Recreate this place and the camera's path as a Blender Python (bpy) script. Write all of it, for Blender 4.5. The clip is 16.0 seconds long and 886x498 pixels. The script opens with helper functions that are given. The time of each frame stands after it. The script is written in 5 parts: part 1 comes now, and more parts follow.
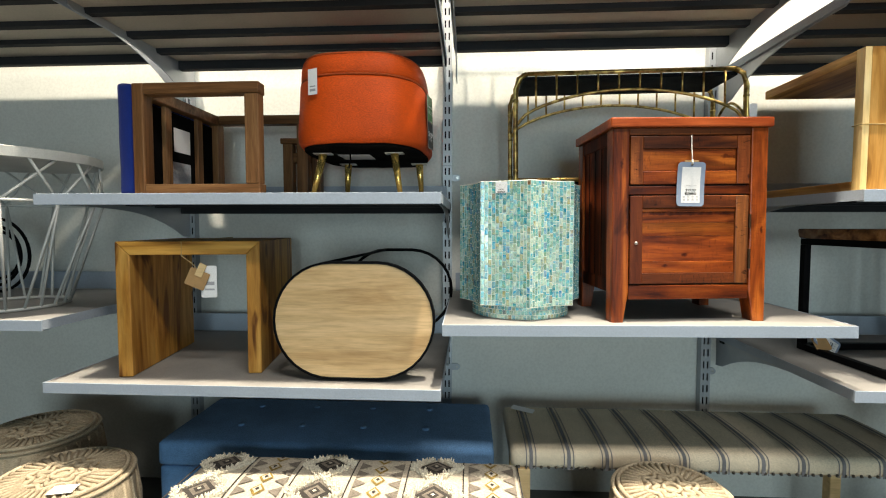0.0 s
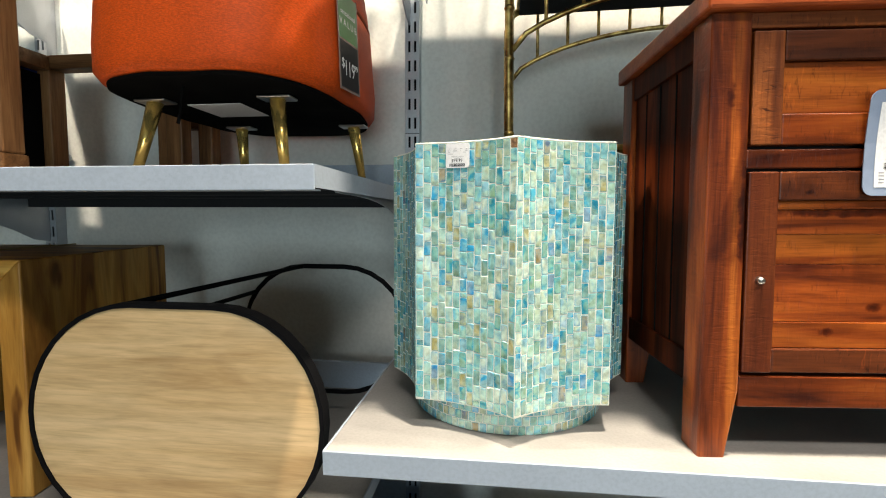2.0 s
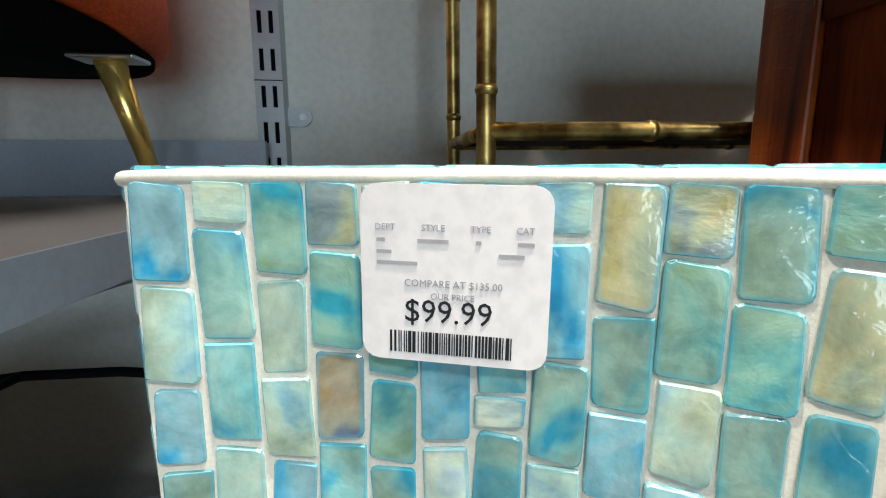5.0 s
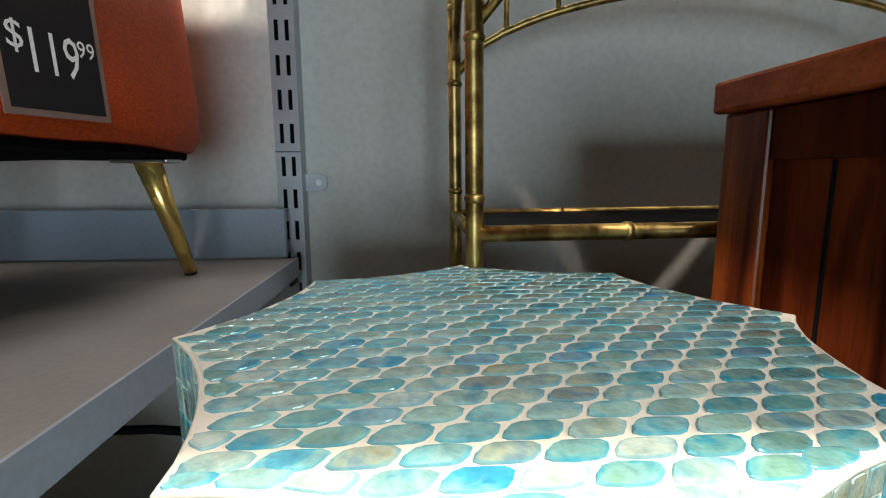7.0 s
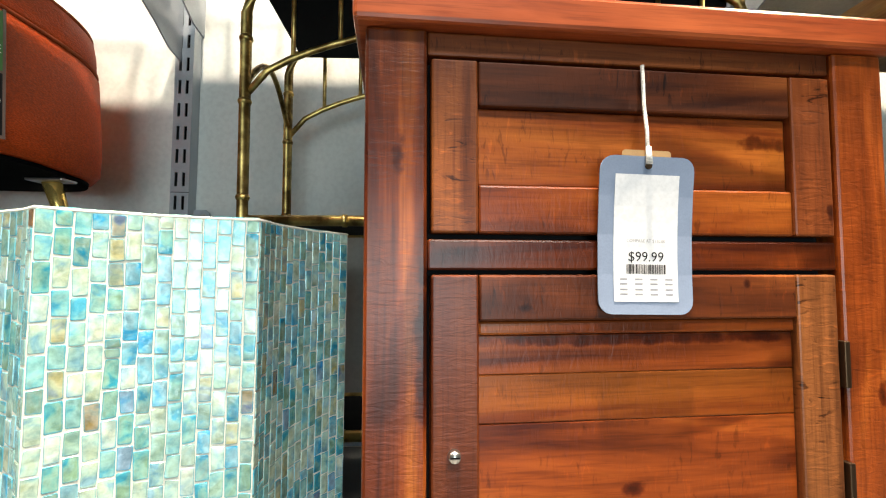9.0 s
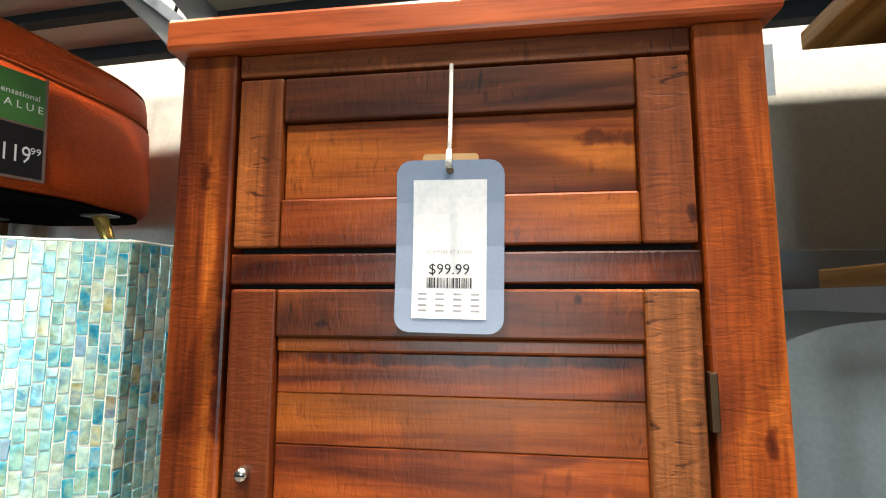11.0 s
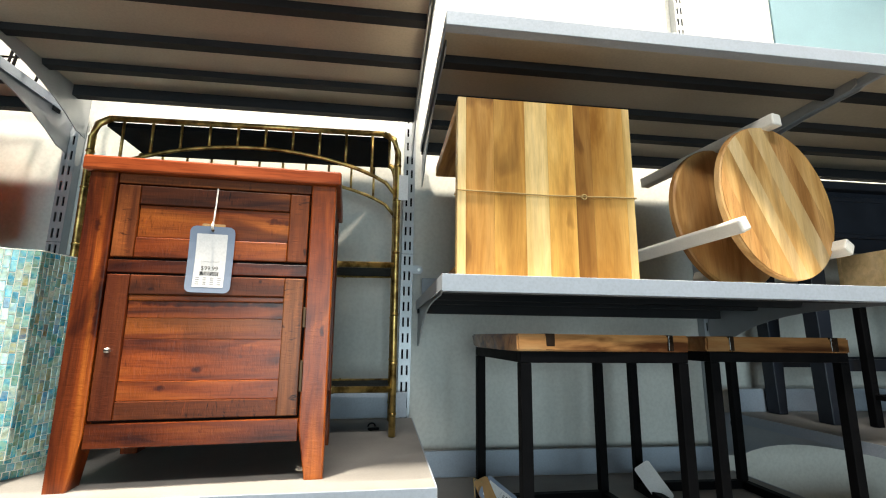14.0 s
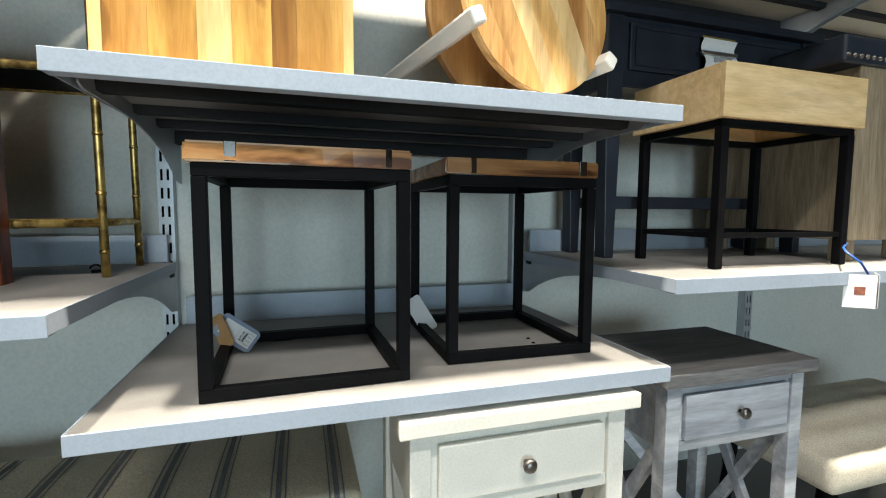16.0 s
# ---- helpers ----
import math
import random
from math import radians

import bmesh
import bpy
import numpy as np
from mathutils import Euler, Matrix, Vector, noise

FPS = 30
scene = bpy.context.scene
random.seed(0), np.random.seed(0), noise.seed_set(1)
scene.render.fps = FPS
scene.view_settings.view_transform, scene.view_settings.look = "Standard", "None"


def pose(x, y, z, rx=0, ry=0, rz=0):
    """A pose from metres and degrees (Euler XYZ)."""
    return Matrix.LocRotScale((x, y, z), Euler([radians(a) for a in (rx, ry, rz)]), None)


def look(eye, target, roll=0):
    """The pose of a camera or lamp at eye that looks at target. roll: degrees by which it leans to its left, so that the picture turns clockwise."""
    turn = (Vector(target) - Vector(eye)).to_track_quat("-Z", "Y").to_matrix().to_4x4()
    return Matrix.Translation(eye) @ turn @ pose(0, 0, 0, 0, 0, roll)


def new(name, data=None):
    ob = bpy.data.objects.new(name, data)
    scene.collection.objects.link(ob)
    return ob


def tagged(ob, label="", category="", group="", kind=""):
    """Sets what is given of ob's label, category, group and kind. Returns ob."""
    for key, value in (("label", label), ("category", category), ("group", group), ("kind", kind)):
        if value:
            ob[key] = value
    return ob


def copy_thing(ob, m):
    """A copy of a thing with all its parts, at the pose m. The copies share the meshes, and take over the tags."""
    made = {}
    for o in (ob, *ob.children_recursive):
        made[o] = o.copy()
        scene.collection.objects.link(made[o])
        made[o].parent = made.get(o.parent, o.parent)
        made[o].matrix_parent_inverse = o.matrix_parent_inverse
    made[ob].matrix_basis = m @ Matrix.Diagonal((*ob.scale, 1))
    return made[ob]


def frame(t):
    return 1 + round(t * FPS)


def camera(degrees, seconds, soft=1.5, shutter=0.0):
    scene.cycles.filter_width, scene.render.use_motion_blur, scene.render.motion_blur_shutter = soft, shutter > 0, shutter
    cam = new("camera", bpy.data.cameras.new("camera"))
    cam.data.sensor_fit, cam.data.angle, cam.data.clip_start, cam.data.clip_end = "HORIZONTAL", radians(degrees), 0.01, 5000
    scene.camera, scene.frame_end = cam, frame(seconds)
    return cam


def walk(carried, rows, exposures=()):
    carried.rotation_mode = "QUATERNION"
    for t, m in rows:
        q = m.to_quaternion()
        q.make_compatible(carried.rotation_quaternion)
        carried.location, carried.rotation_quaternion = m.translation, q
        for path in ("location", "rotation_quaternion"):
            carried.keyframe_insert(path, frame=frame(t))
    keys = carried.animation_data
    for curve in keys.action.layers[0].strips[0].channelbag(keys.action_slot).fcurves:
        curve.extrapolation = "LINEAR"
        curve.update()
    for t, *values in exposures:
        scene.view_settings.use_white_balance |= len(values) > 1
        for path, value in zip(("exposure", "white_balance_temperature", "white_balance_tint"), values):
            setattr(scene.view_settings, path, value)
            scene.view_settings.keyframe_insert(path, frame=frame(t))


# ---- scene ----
cam = camera(87.9, 16.0, soft=1.1)
PATH = [
    (0, (0.05, 0.029, 1.316), (-0.063, 2.023, 1.216), 0.0),
    (0.5, (0.104, 0.185, 1.267), (0.146, 2.184, 1.214), 0.5),
    (1, (0.167, 0.376, 1.297), (0.184, 2.376, 1.275), 0.2),
    (1.5, (0.2, 0.595, 1.318), (0.051, 2.587, 1.228), 0.2),
    (2, (0.219, 0.825, 1.348), (-0.028, 2.805, 1.207), 0.2),
    (2.5, (0.218, 0.946, 1.352), (-0.065, 2.913, 1.132), 0.1),
    (3, (0.176, 1.093, 1.35), (0.062, 3.059, 1.002), 0.5),
    (3.5, (0.128, 1.245, 1.394), (0.144, 3.237, 1.218), 0.3),
    (4, (0.134, 1.356, 1.444), (0.25, 3.344, 1.255), -0.5),
    (4.5, (0.136, 1.421, 1.451), (0.346, 3.39, 1.173), -0.3),
    (5, (0.142, 1.433, 1.461), (0.356, 3.391, 1.117), -0.1),
    (7.5, (0.193, 1.36, 1.57), (0.25, 3.338, 1.281), -0.2),
    (8, (0.248, 1.242, 1.504), (0.261, 3.24, 1.423), -0.1),
    (8.5, (0.404, 1.132, 1.442), (0.424, 3.131, 1.514), 0.3),
    (9, (0.545, 1.113, 1.41), (0.621, 3.108, 1.52), 0.5),
    (9.5, (0.642, 1.197, 1.412), (0.675, 3.196, 1.451), 0.6),
    (12, (0.831, 0.971, 1.377), (0.276, 2.864, 1.704), 1.0),
    (12.5, (0.841, 0.779, 1.33), (0.699, 2.741, 1.69), 0.6),
    (13, (0.907, 0.661, 1.331), (0.885, 2.604, 1.801), 0.7),
    (13.5, (1.003, 0.576, 1.323), (1.057, 2.522, 1.783), 0.6),
    (14, (1.09, 0.523, 1.295), (1.337, 2.472, 1.672), 0.7),
    (14.5, (1.176, 0.491, 1.258), (1.589, 2.437, 1.468), 0.5),
    (15, (1.28, 0.538, 1.195), (1.81, 2.466, 1.201), 0.7),
    (15.5, (1.447, 0.591, 1.189), (2.062, 2.492, 1.101), 0.6),
    (16, (1.577, 0.601, 1.182), (2.166, 2.506, 1.019), 0.4),
]
walk(cam, [(t, look(eye, target, roll)) for t, eye, target, roll in PATH],
     [(0, -0.50, 6800, 10), (1.5, -0.45, 6850, 11), (2.5, -0.44, 6900, 14), (3.5, -0.44, 6850, 16), (5, -0.50, 6500, 15), (7.5, -0.46, 6650, 16),
      (9, -0.20, 6850, 13), (12, -0.30, 6800, 12), (14, -0.40, 6750, 11), (16, -0.19, 6500, 10)])

# ---- world, lights, exposure ----
world = bpy.data.worlds.new("world")
scene.world = world
world.use_nodes = True
world.node_tree.nodes["Background"].inputs[0].default_value = (0.8, 0.9, 1.0, 1)
world.node_tree.nodes["Background"].inputs[1].default_value = 0.05


def area_lamp(name, where, target, sx, sy, power, color, spread=180):
    data = bpy.data.lights.new(name, "AREA")
    data.shape, data.size, data.size_y, data.energy, data.color = "RECTANGLE", sx, sy, power, color
    data.spread = radians(spread)
    ob = new(name, data)
    ob.matrix_world = look(where, target)
    return ob


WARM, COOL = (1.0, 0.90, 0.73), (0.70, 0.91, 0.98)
for lx, ly, lp in ((-1.75, 1.20, 135), (0.58, 1.14, 142), (2.95, 1.02, 158), (5.3, 1.02, 154)):
    area_lamp("ceiling_spot", (lx, ly, 4.35), (lx, ly + 0.3, 0), 0.13, 0.13, lp, WARM, 112)
area_lamp("ceiling_strip", (1.0, -0.6, 4.35), (1.0, 1.2, 0), 2.2, 0.3, 115, (1.0, 0.96, 0.88), 160)
# Added cool fill from behind the camera; no window is known there.
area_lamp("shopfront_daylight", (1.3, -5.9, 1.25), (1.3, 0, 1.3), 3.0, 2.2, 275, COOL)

# ---- materials ----


def nodes_of(name, rough=0.5, metal=0.0):
    m = bpy.data.materials.new(name)
    m.use_nodes = True
    t = m.node_tree
    b = t.nodes["Principled BSDF"]
    b.inputs["Roughness"].default_value = rough
    b.inputs["Metallic"].default_value = metal
    return m, t, b


def add(t, kind, **inputs):
    n = t.nodes.new(kind)
    for k, v in inputs.items():
        n.inputs[k.replace("_", " ")].default_value = v
    return n


def ramp(t, fac, stops):
    r = t.nodes.new("ShaderNodeValToRGB")
    els = r.color_ramp.elements
    while len(els) < len(stops):
        els.new(0.5)
    for e, (p, c) in zip(els, stops):
        e.position, e.color = p, (*c, 1)
    t.links.new(fac, r.inputs[0])
    return r.outputs[0]


def mixed(t, a, b, fac, mode="MIX"):
    n = t.nodes.new("ShaderNodeMix")
    n.data_type, n.blend_type = "RGBA", mode
    for socket, v in ((n.inputs[0], fac), (n.inputs[6], a), (n.inputs[7], b)):
        if isinstance(v, (int, float)):
            socket.default_value = v
        elif isinstance(v, tuple):
            socket.default_value = (*v, 1)
        else:
            t.links.new(v, socket)
    return n.outputs[2]


def coords(t, scale=(1, 1, 1), shift=True):
    tc = t.nodes.new("ShaderNodeTexCoord")
    mp = t.nodes.new("ShaderNodeMapping")
    mp.inputs["Scale"].default_value = scale
    t.links.new(tc.outputs["Object"], mp.inputs["Vector"])
    if shift:
        oi = t.nodes.new("ShaderNodeObjectInfo")
        mu = t.nodes.new("ShaderNodeMath")
        mu.operation = "MULTIPLY"
        mu.inputs[1].default_value = 17.3
        t.links.new(oi.outputs["Random"], mu.inputs[0])
        t.links.new(mu.outputs[0], mp.inputs["Location"])
    return mp.outputs[0]


def noise_at(t, vec, scale, detail=4.0, rough=0.55, distort=0.0):
    n = add(t, "ShaderNodeTexNoise", Scale=scale, Detail=detail, Roughness=rough, Distortion=distort)
    t.links.new(vec, n.inputs["Vector"])
    return n.outputs["Fac"]


def bumped(t, b, height, strength=0.2, distance=0.002):
    n = add(t, "ShaderNodeBump", Strength=strength, Distance=distance)
    t.links.new(height, n.inputs["Height"])
    t.links.new(n.outputs[0], b.inputs["Normal"])


def paint(name, color, rough=0.45, metal=0.0, wear=0.12, bump=0.08, scale=9.0, spec=0.4):
    """Painted or plain surface with blotches and fine grain."""
    m, t, b = nodes_of(name, rough, metal)
    b.inputs["Specular IOR Level"].default_value = spec if max(color) > 0.05 else 0.04
    v = coords(t)
    big, fine = noise_at(t, v, scale, 5), noise_at(t, v, scale * 28, 3)
    lo = tuple(c * (1 - wear) for c in color)
    hi = tuple(min(1, c * (1 + wear)) for c in color)
    c = ramp(t, big, [(0.3, lo), (0.7, hi)])
    c = mixed(t, c, ramp(t, fine, [(0.35, (0.82, 0.82, 0.82)), (0.6, (1, 1, 1))]), 0.5, "MULTIPLY")
    t.links.new(c, b.inputs["Base Color"])
    r = t.nodes.new("ShaderNodeMapRange")
    r.inputs[3].default_value, r.inputs[4].default_value = max(0.03, rough - 0.1), min(1, rough + 0.12)
    t.links.new(big, r.inputs[0])
    t.links.new(r.outputs[0], b.inputs["Roughness"])
    bumped(t, b, fine, bump, 0.001)
    return m


def wood(name, dark, mid, light, along="X", rough=0.4, tight=26.0, coat=0.0, stripe=0.0, knots=0.0, saw=0.0, vary=0.12, knot_list=()):
    """Timber with grain along one axis; stripe: broad heartwood bands; saw: cross-cut saw marks."""
    m, t, b = nodes_of(name, rough)
    long, cross = 1.0, tight
    scale = {"X": (long, cross, cross), "Y": (cross, long, cross), "Z": (cross, cross, long)}[along]
    v = coords(t, scale)
    grain = noise_at(t, v, 1.6, 5, 0.55, 1.2)
    fine = noise_at(t, v, 9.0, 4, 0.6, 0.3)
    c = ramp(t, grain, [(0.32, dark), (0.5, mid), (0.68, light)])
    c = mixed(t, c, ramp(t, fine, [(0.3, (0.62, 0.58, 0.55)), (0.62, (1, 1, 1))]), 0.55, "MULTIPLY")
    pore = noise_at(t, coords(t, tuple(14.0 if q == long else 330.0 for q in scale)), 1.0, 3, 0.6, 0.4)
    c = mixed(t, c, ramp(t, pore, [(0.34, (0.50, 0.44, 0.40)), (0.50, (1, 1, 1)), (0.70, (1.10, 1.09, 1.06))]), 0.20 if light[0] > 0.66 else 0.5, "MULTIPLY")
    if stripe:
        wide = tuple(0.06 * s if s == long else s * 0.30 for s in scale)
        v2 = coords(t, wide)
        band = noise_at(t, v2, 1.5, 2, 0.45, 0.6)
        c = mixed(t, c, ramp(t, band, [(0.40, tuple(d * 0.62 for d in dark)), (0.5, (0.9, 0.82, 0.7)), (0.56, (1.0, 1.0, 1.0))]), stripe, "MULTIPLY")
    if knots:
        v3 = coords(t, tuple(2.2 if s == long else 6.5 for s in scale))
        kn = noise_at(t, v3, 1.35, 3, 0.5, 0.8)
        c = mixed(t, c, ramp(t, kn, [(0.575, (1, 1, 1)), (0.63, (0.30, 0.20, 0.16)), (0.68, (0.10, 0.07, 0.05))]), knots, "MULTIPLY")
    height = fine
    if saw:
        v4 = coords(t, tuple(170.0 if q == long else 42.0 for q in scale))
        sm = noise_at(t, v4, 1.0, 4, 0.6, 0.9)
        wide = noise_at(t, coords(t, tuple(9.0 if q == long else 26.0 for q in scale)), 1.0, 3, 0.6, 0.4)
        where = add(t, "ShaderNodeMapRange")
        for k, q in enumerate((0.46, 0.62, 0.0, saw), 1):
            where.inputs[k].default_value = q
        t.links.new(wide, where.inputs[0])
        c = mixed(t, c, ramp(t, sm, [(0.34, (0.16, 0.12, 0.10)), (0.42, (1, 1, 1)), (0.60, (1, 1, 1)), (0.68, (1.75, 1.60, 1.40))]), where.outputs[0], "MULTIPLY")
        height = sm
    for kx, kz, rx, rz in knot_list:
        tc = t.nodes.new("ShaderNodeTexCoord")
        mp = t.nodes.new("ShaderNodeMapping")
        mp.inputs["Location"].default_value = (-kx / rx, 0, -kz / rz)
        mp.inputs["Scale"].default_value = (1 / rx, 0, 1 / rz)
        t.links.new(tc.outputs["Object"], mp.inputs["Vector"])
        ln = t.nodes.new("ShaderNodeVectorMath")
        ln.operation = "LENGTH"
        t.links.new(mp.outputs[0], ln.inputs[0])
        ms = t.nodes.new("ShaderNodeMath")
        ms.operation = "ADD"
        t.links.new(ln.outputs["Value"], ms.inputs[0])
        t.links.new(noise_at(t, coords(t, (60, 60, 60)), 1.0, 3), ms.inputs[1])
        c = mixed(t, c, ramp(t, ms.outputs[0], [(0.55, (0.10, 0.06, 0.05)), (0.80, (0.38, 0.26, 0.22)), (1.0, (1, 1, 1))]), 0.92, "MULTIPLY")
    oi = t.nodes.new("ShaderNodeObjectInfo")
    c = mixed(t, c, ramp(t, oi.outputs["Random"], [(0.0, (1 - 1.4 * vary, 1 - 1.6 * vary, 1 - 1.9 * vary)), (1.0, (1 + vary, 1 + vary, 1 + vary * 0.9))]), 1.0, "MULTIPLY")
    t.links.new(c, b.inputs["Base Color"])
    b.inputs["Specular IOR Level"].default_value = 0.2
    b.inputs["Coat Weight"].default_value = coat * 0.4
    b.inputs["Coat Roughness"].default_value = 0.25
    bumped(t, b, height, 0.40 if saw else 0.16, 0.0015)
    return m


def fabric(name, color, weave=900.0, rough=0.9, sheen=0.3, blotch=0.16, bump=0.5):
    m, t, b = nodes_of(name, rough)
    v = coords(t)
    big = noise_at(t, v, 7.0, 4)
    th = noise_at(t, coords(t, (weave * 0.35, weave * 0.35, weave)), 1.0, 2)
    th2 = noise_at(t, coords(t, (weave, weave * 0.3, weave * 0.3)), 1.0, 2)
    c = ramp(t, big, [(0.3, tuple(x * (1 - blotch) for x in color)), (0.7, tuple(min(1, x * (1 + blotch)) for x in color))])
    c = mixed(t, c, ramp(t, th, [(0.35, (0.66, 0.66, 0.66)), (0.65, (1.08, 1.08, 1.08))]), 0.8, "MULTIPLY")
    t.links.new(c, b.inputs["Base Color"])
    b.inputs["Specular IOR Level"].default_value = 0.15
    b.inputs["Sheen Weight"].default_value = sheen * 0.3
    s = t.nodes.new("ShaderNodeMath")
    t.links.new(th, s.inputs[0]), t.links.new(th2, s.inputs[1])
    bumped(t, b, s.outputs[0], bump, 0.0012)
    return m


def metal(name, color, rough=0.2, patch=None, scale=20.0, amount=1.0):
    m, t, b = nodes_of(name, rough, amount)
    v = coords(t)
    n = noise_at(t, v, scale, 4)
    t.links.new(ramp(t, n, [(0.38, patch or tuple(c * 0.8 for c in color)), (0.58, color)]), b.inputs["Base Color"])
    bumped(t, b, noise_at(t, v, 240.0, 2), 0.05, 0.0006)
    return m


def shell(name, random_from, deep=0.0):
    """Glazed capiz-shell mosaic: aqua, blue, grey and olive pieces."""
    m, t, b = nodes_of(name, 0.24, 0.08)
    src = t.nodes.new("ShaderNodeObjectInfo" if random_from == "object" else "ShaderNodeNewGeometry")
    rnd = src.outputs["Random" if random_from == "object" else "Random Per Island"]
    base = ramp(t, rnd, [(0.0, (0.05, 0.38, 0.33)), (0.13, (0.26, 0.62, 0.57)), (0.26, (0.46, 0.66, 0.55)), (0.38, (0.13, 0.56, 0.62)),
                         (0.48, (0.68, 0.84, 0.75)), (0.60, (0.05, 0.42, 0.66)), (0.69, (0.40, 0.66, 0.60)), (0.81, (0.03, 0.27, 0.27)),
                         (0.92, (0.42, 0.40, 0.17)), (0.975, (0.22, 0.12, 0.05)), (0.985, (0.05, 0.30, 0.66))])
    base.node.color_ramp.interpolation = "CONSTANT"
    tc = t.nodes.new("ShaderNodeTexCoord")
    sp = t.nodes.new("ShaderNodeVectorMath")
    sp.operation = "MULTIPLY_ADD"
    cmb = t.nodes.new("ShaderNodeCombineXYZ")
    t.links.new(rnd, cmb.inputs[0]), t.links.new(rnd, cmb.inputs[2])
    sp.inputs[1].default_value = (31.0, 7.0, 19.0)
    t.links.new(cmb.outputs[0], sp.inputs[0]), t.links.new(tc.outputs["Object"], sp.inputs[2])
    cloud = noise_at(t, sp.outputs[0], 85.0, 5, 0.6, 0.25)
    tint = noise_at(t, sp.outputs[0], 55.0, 3, 0.5, 0.6)
    c = mixed(t, base, ramp(t, tint, [(0.36, (0.005, 0.26, 0.60)), (0.46, (0.36, 0.60, 0.56)), (0.54, (0.52, 0.60, 0.50)), (0.66, (0.40, 0.36, 0.14))]), 0.44)
    c = mixed(t, c, ramp(t, cloud, [(0.32, (0.50, 0.58, 0.60)), (0.62, (1.30, 1.24, 1.20))]), 0.9, "MULTIPLY")
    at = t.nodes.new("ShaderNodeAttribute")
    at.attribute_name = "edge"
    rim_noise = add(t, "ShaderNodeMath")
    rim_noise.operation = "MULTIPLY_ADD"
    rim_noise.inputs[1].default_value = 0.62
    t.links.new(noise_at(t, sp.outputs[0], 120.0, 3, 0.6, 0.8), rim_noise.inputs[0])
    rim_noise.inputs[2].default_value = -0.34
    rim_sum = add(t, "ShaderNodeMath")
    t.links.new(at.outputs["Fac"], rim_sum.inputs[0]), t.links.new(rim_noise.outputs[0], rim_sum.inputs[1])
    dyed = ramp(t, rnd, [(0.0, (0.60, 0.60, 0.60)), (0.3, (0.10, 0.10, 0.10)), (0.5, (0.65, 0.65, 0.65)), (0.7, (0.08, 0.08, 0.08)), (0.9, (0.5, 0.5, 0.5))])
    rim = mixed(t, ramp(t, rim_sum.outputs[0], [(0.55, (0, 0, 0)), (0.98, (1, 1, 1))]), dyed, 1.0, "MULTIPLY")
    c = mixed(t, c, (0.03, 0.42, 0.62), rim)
    t.links.new(c, b.inputs["Base Color"])
    if deep:
        c = mixed(t, c, (0.02, 0.30, 0.46), deep)
        t.links.new(c, b.inputs["Base Color"])
    b.inputs["Coat Weight"].default_value = 1.0
    b.inputs["Coat Roughness"].default_value = 0.05
    bumped(t, b, cloud, 0.22, 0.0016)
    wr = add(t, "ShaderNodeBump", Strength=0.38, Distance=0.003)
    t.links.new(noise_at(t, sp.outputs[0], 110.0, 3, 0.5, 1.2), wr.inputs["Height"])
    t.links.new(wr.outputs[0], b.inputs["Coat Normal"])
    return m


M = {}
M["wall"] = paint("wall_paint", (0.66, 0.675, 0.65), 0.75, 0, 0.05, 0.025, 3.0)
# Room walls, ceiling and floor are coloured darker to cut bounce light.
M["dimmed_wall"] = paint("shop_wall_paint", (0.10, 0.097, 0.09), 0.8, 0, 0.04, 0.05, 2.0)
M["ceiling"] = paint("dimmed_ceiling_paint", (0.42, 0.41, 0.39), 0.8, 0, 0.04, 0.05, 2.0)
M["floor"] = paint("dark_concrete", (0.085, 0.082, 0.078), 0.35, 0, 0.18, 0.06, 4.0)
M["shelf"] = paint("grey_shelf_enamel", (0.36, 0.42, 0.51), 0.45, 0, 0.05, 0.015, 6.0)
M["shelf_top"] = paint("scuffed_grey_shelf_top", (0.275, 0.268, 0.262), 0.6, 0, 0.14, 0.10, 7.0)
# Warm bounce light beneath the top shelves is put into this beige.
M["top_panel"] = paint("bounce_lit_beige_panel", (0.50, 0.46, 0.385), 0.6, 0, 0.06, 0.06, 5.0)
M["upright"] = paint("galvanised_grey_upright", (0.42, 0.45, 0.49), 0.38, 0.35, 0.08, 0.05, 12.0)
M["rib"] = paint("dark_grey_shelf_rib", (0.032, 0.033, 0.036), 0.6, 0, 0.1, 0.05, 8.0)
# Near-black paint: shade inside recesses, also used for joints, slots and pads.
M["hole"] = paint("shade_and_detail_black", (0.012, 0.012, 0.013), 0.9, 0, 0.1, 0.05, 9.0, 0.1)
M["black_metal"] = paint("black_powder_coat", (0.006, 0.006, 0.007), 0.5, 0.0, 0.2, 0.15, 20.0, 0.25)
M["resin"] = paint("dark_glossy_resin", (0.03, 0.018, 0.012), 0.12, 0, 0.4, 0.05, 30.0, 0.5)
M["resin"].node_tree.nodes["Principled BSDF"].inputs["Specular IOR Level"].default_value = 0.5
M["black_cloth"] = fabric("black_dust_cover", (0.004, 0.004, 0.004), 700.0, 0.95, 0.0)
M["black_cloth"].node_tree.nodes["Principled BSDF"].inputs["Specular IOR Level"].default_value = 0.05
M["brass"] = metal("polished_brass", (0.92, 0.62, 0.18), 0.24, None, 20.0, 0.8)
M["bamboo"] = metal("antique_gold_bamboo", (0.66, 0.48, 0.17), 0.40, (0.20, 0.13, 0.045), 26.0)
M["steel"] = metal("brushed_steel", (0.62, 0.62, 0.60), 0.3)
M["pewter"] = metal("dark_pewter_knob", (0.20, 0.19, 0.18), 0.35)
M["bronze"] = metal("bronze_hinge", (0.10, 0.06, 0.035), 0.45)
M["orange"] = fabric("burnt_orange_linen", (0.66, 0.078, 0.004), 520.0, 0.6, 0.03, 0.16, 0.6)
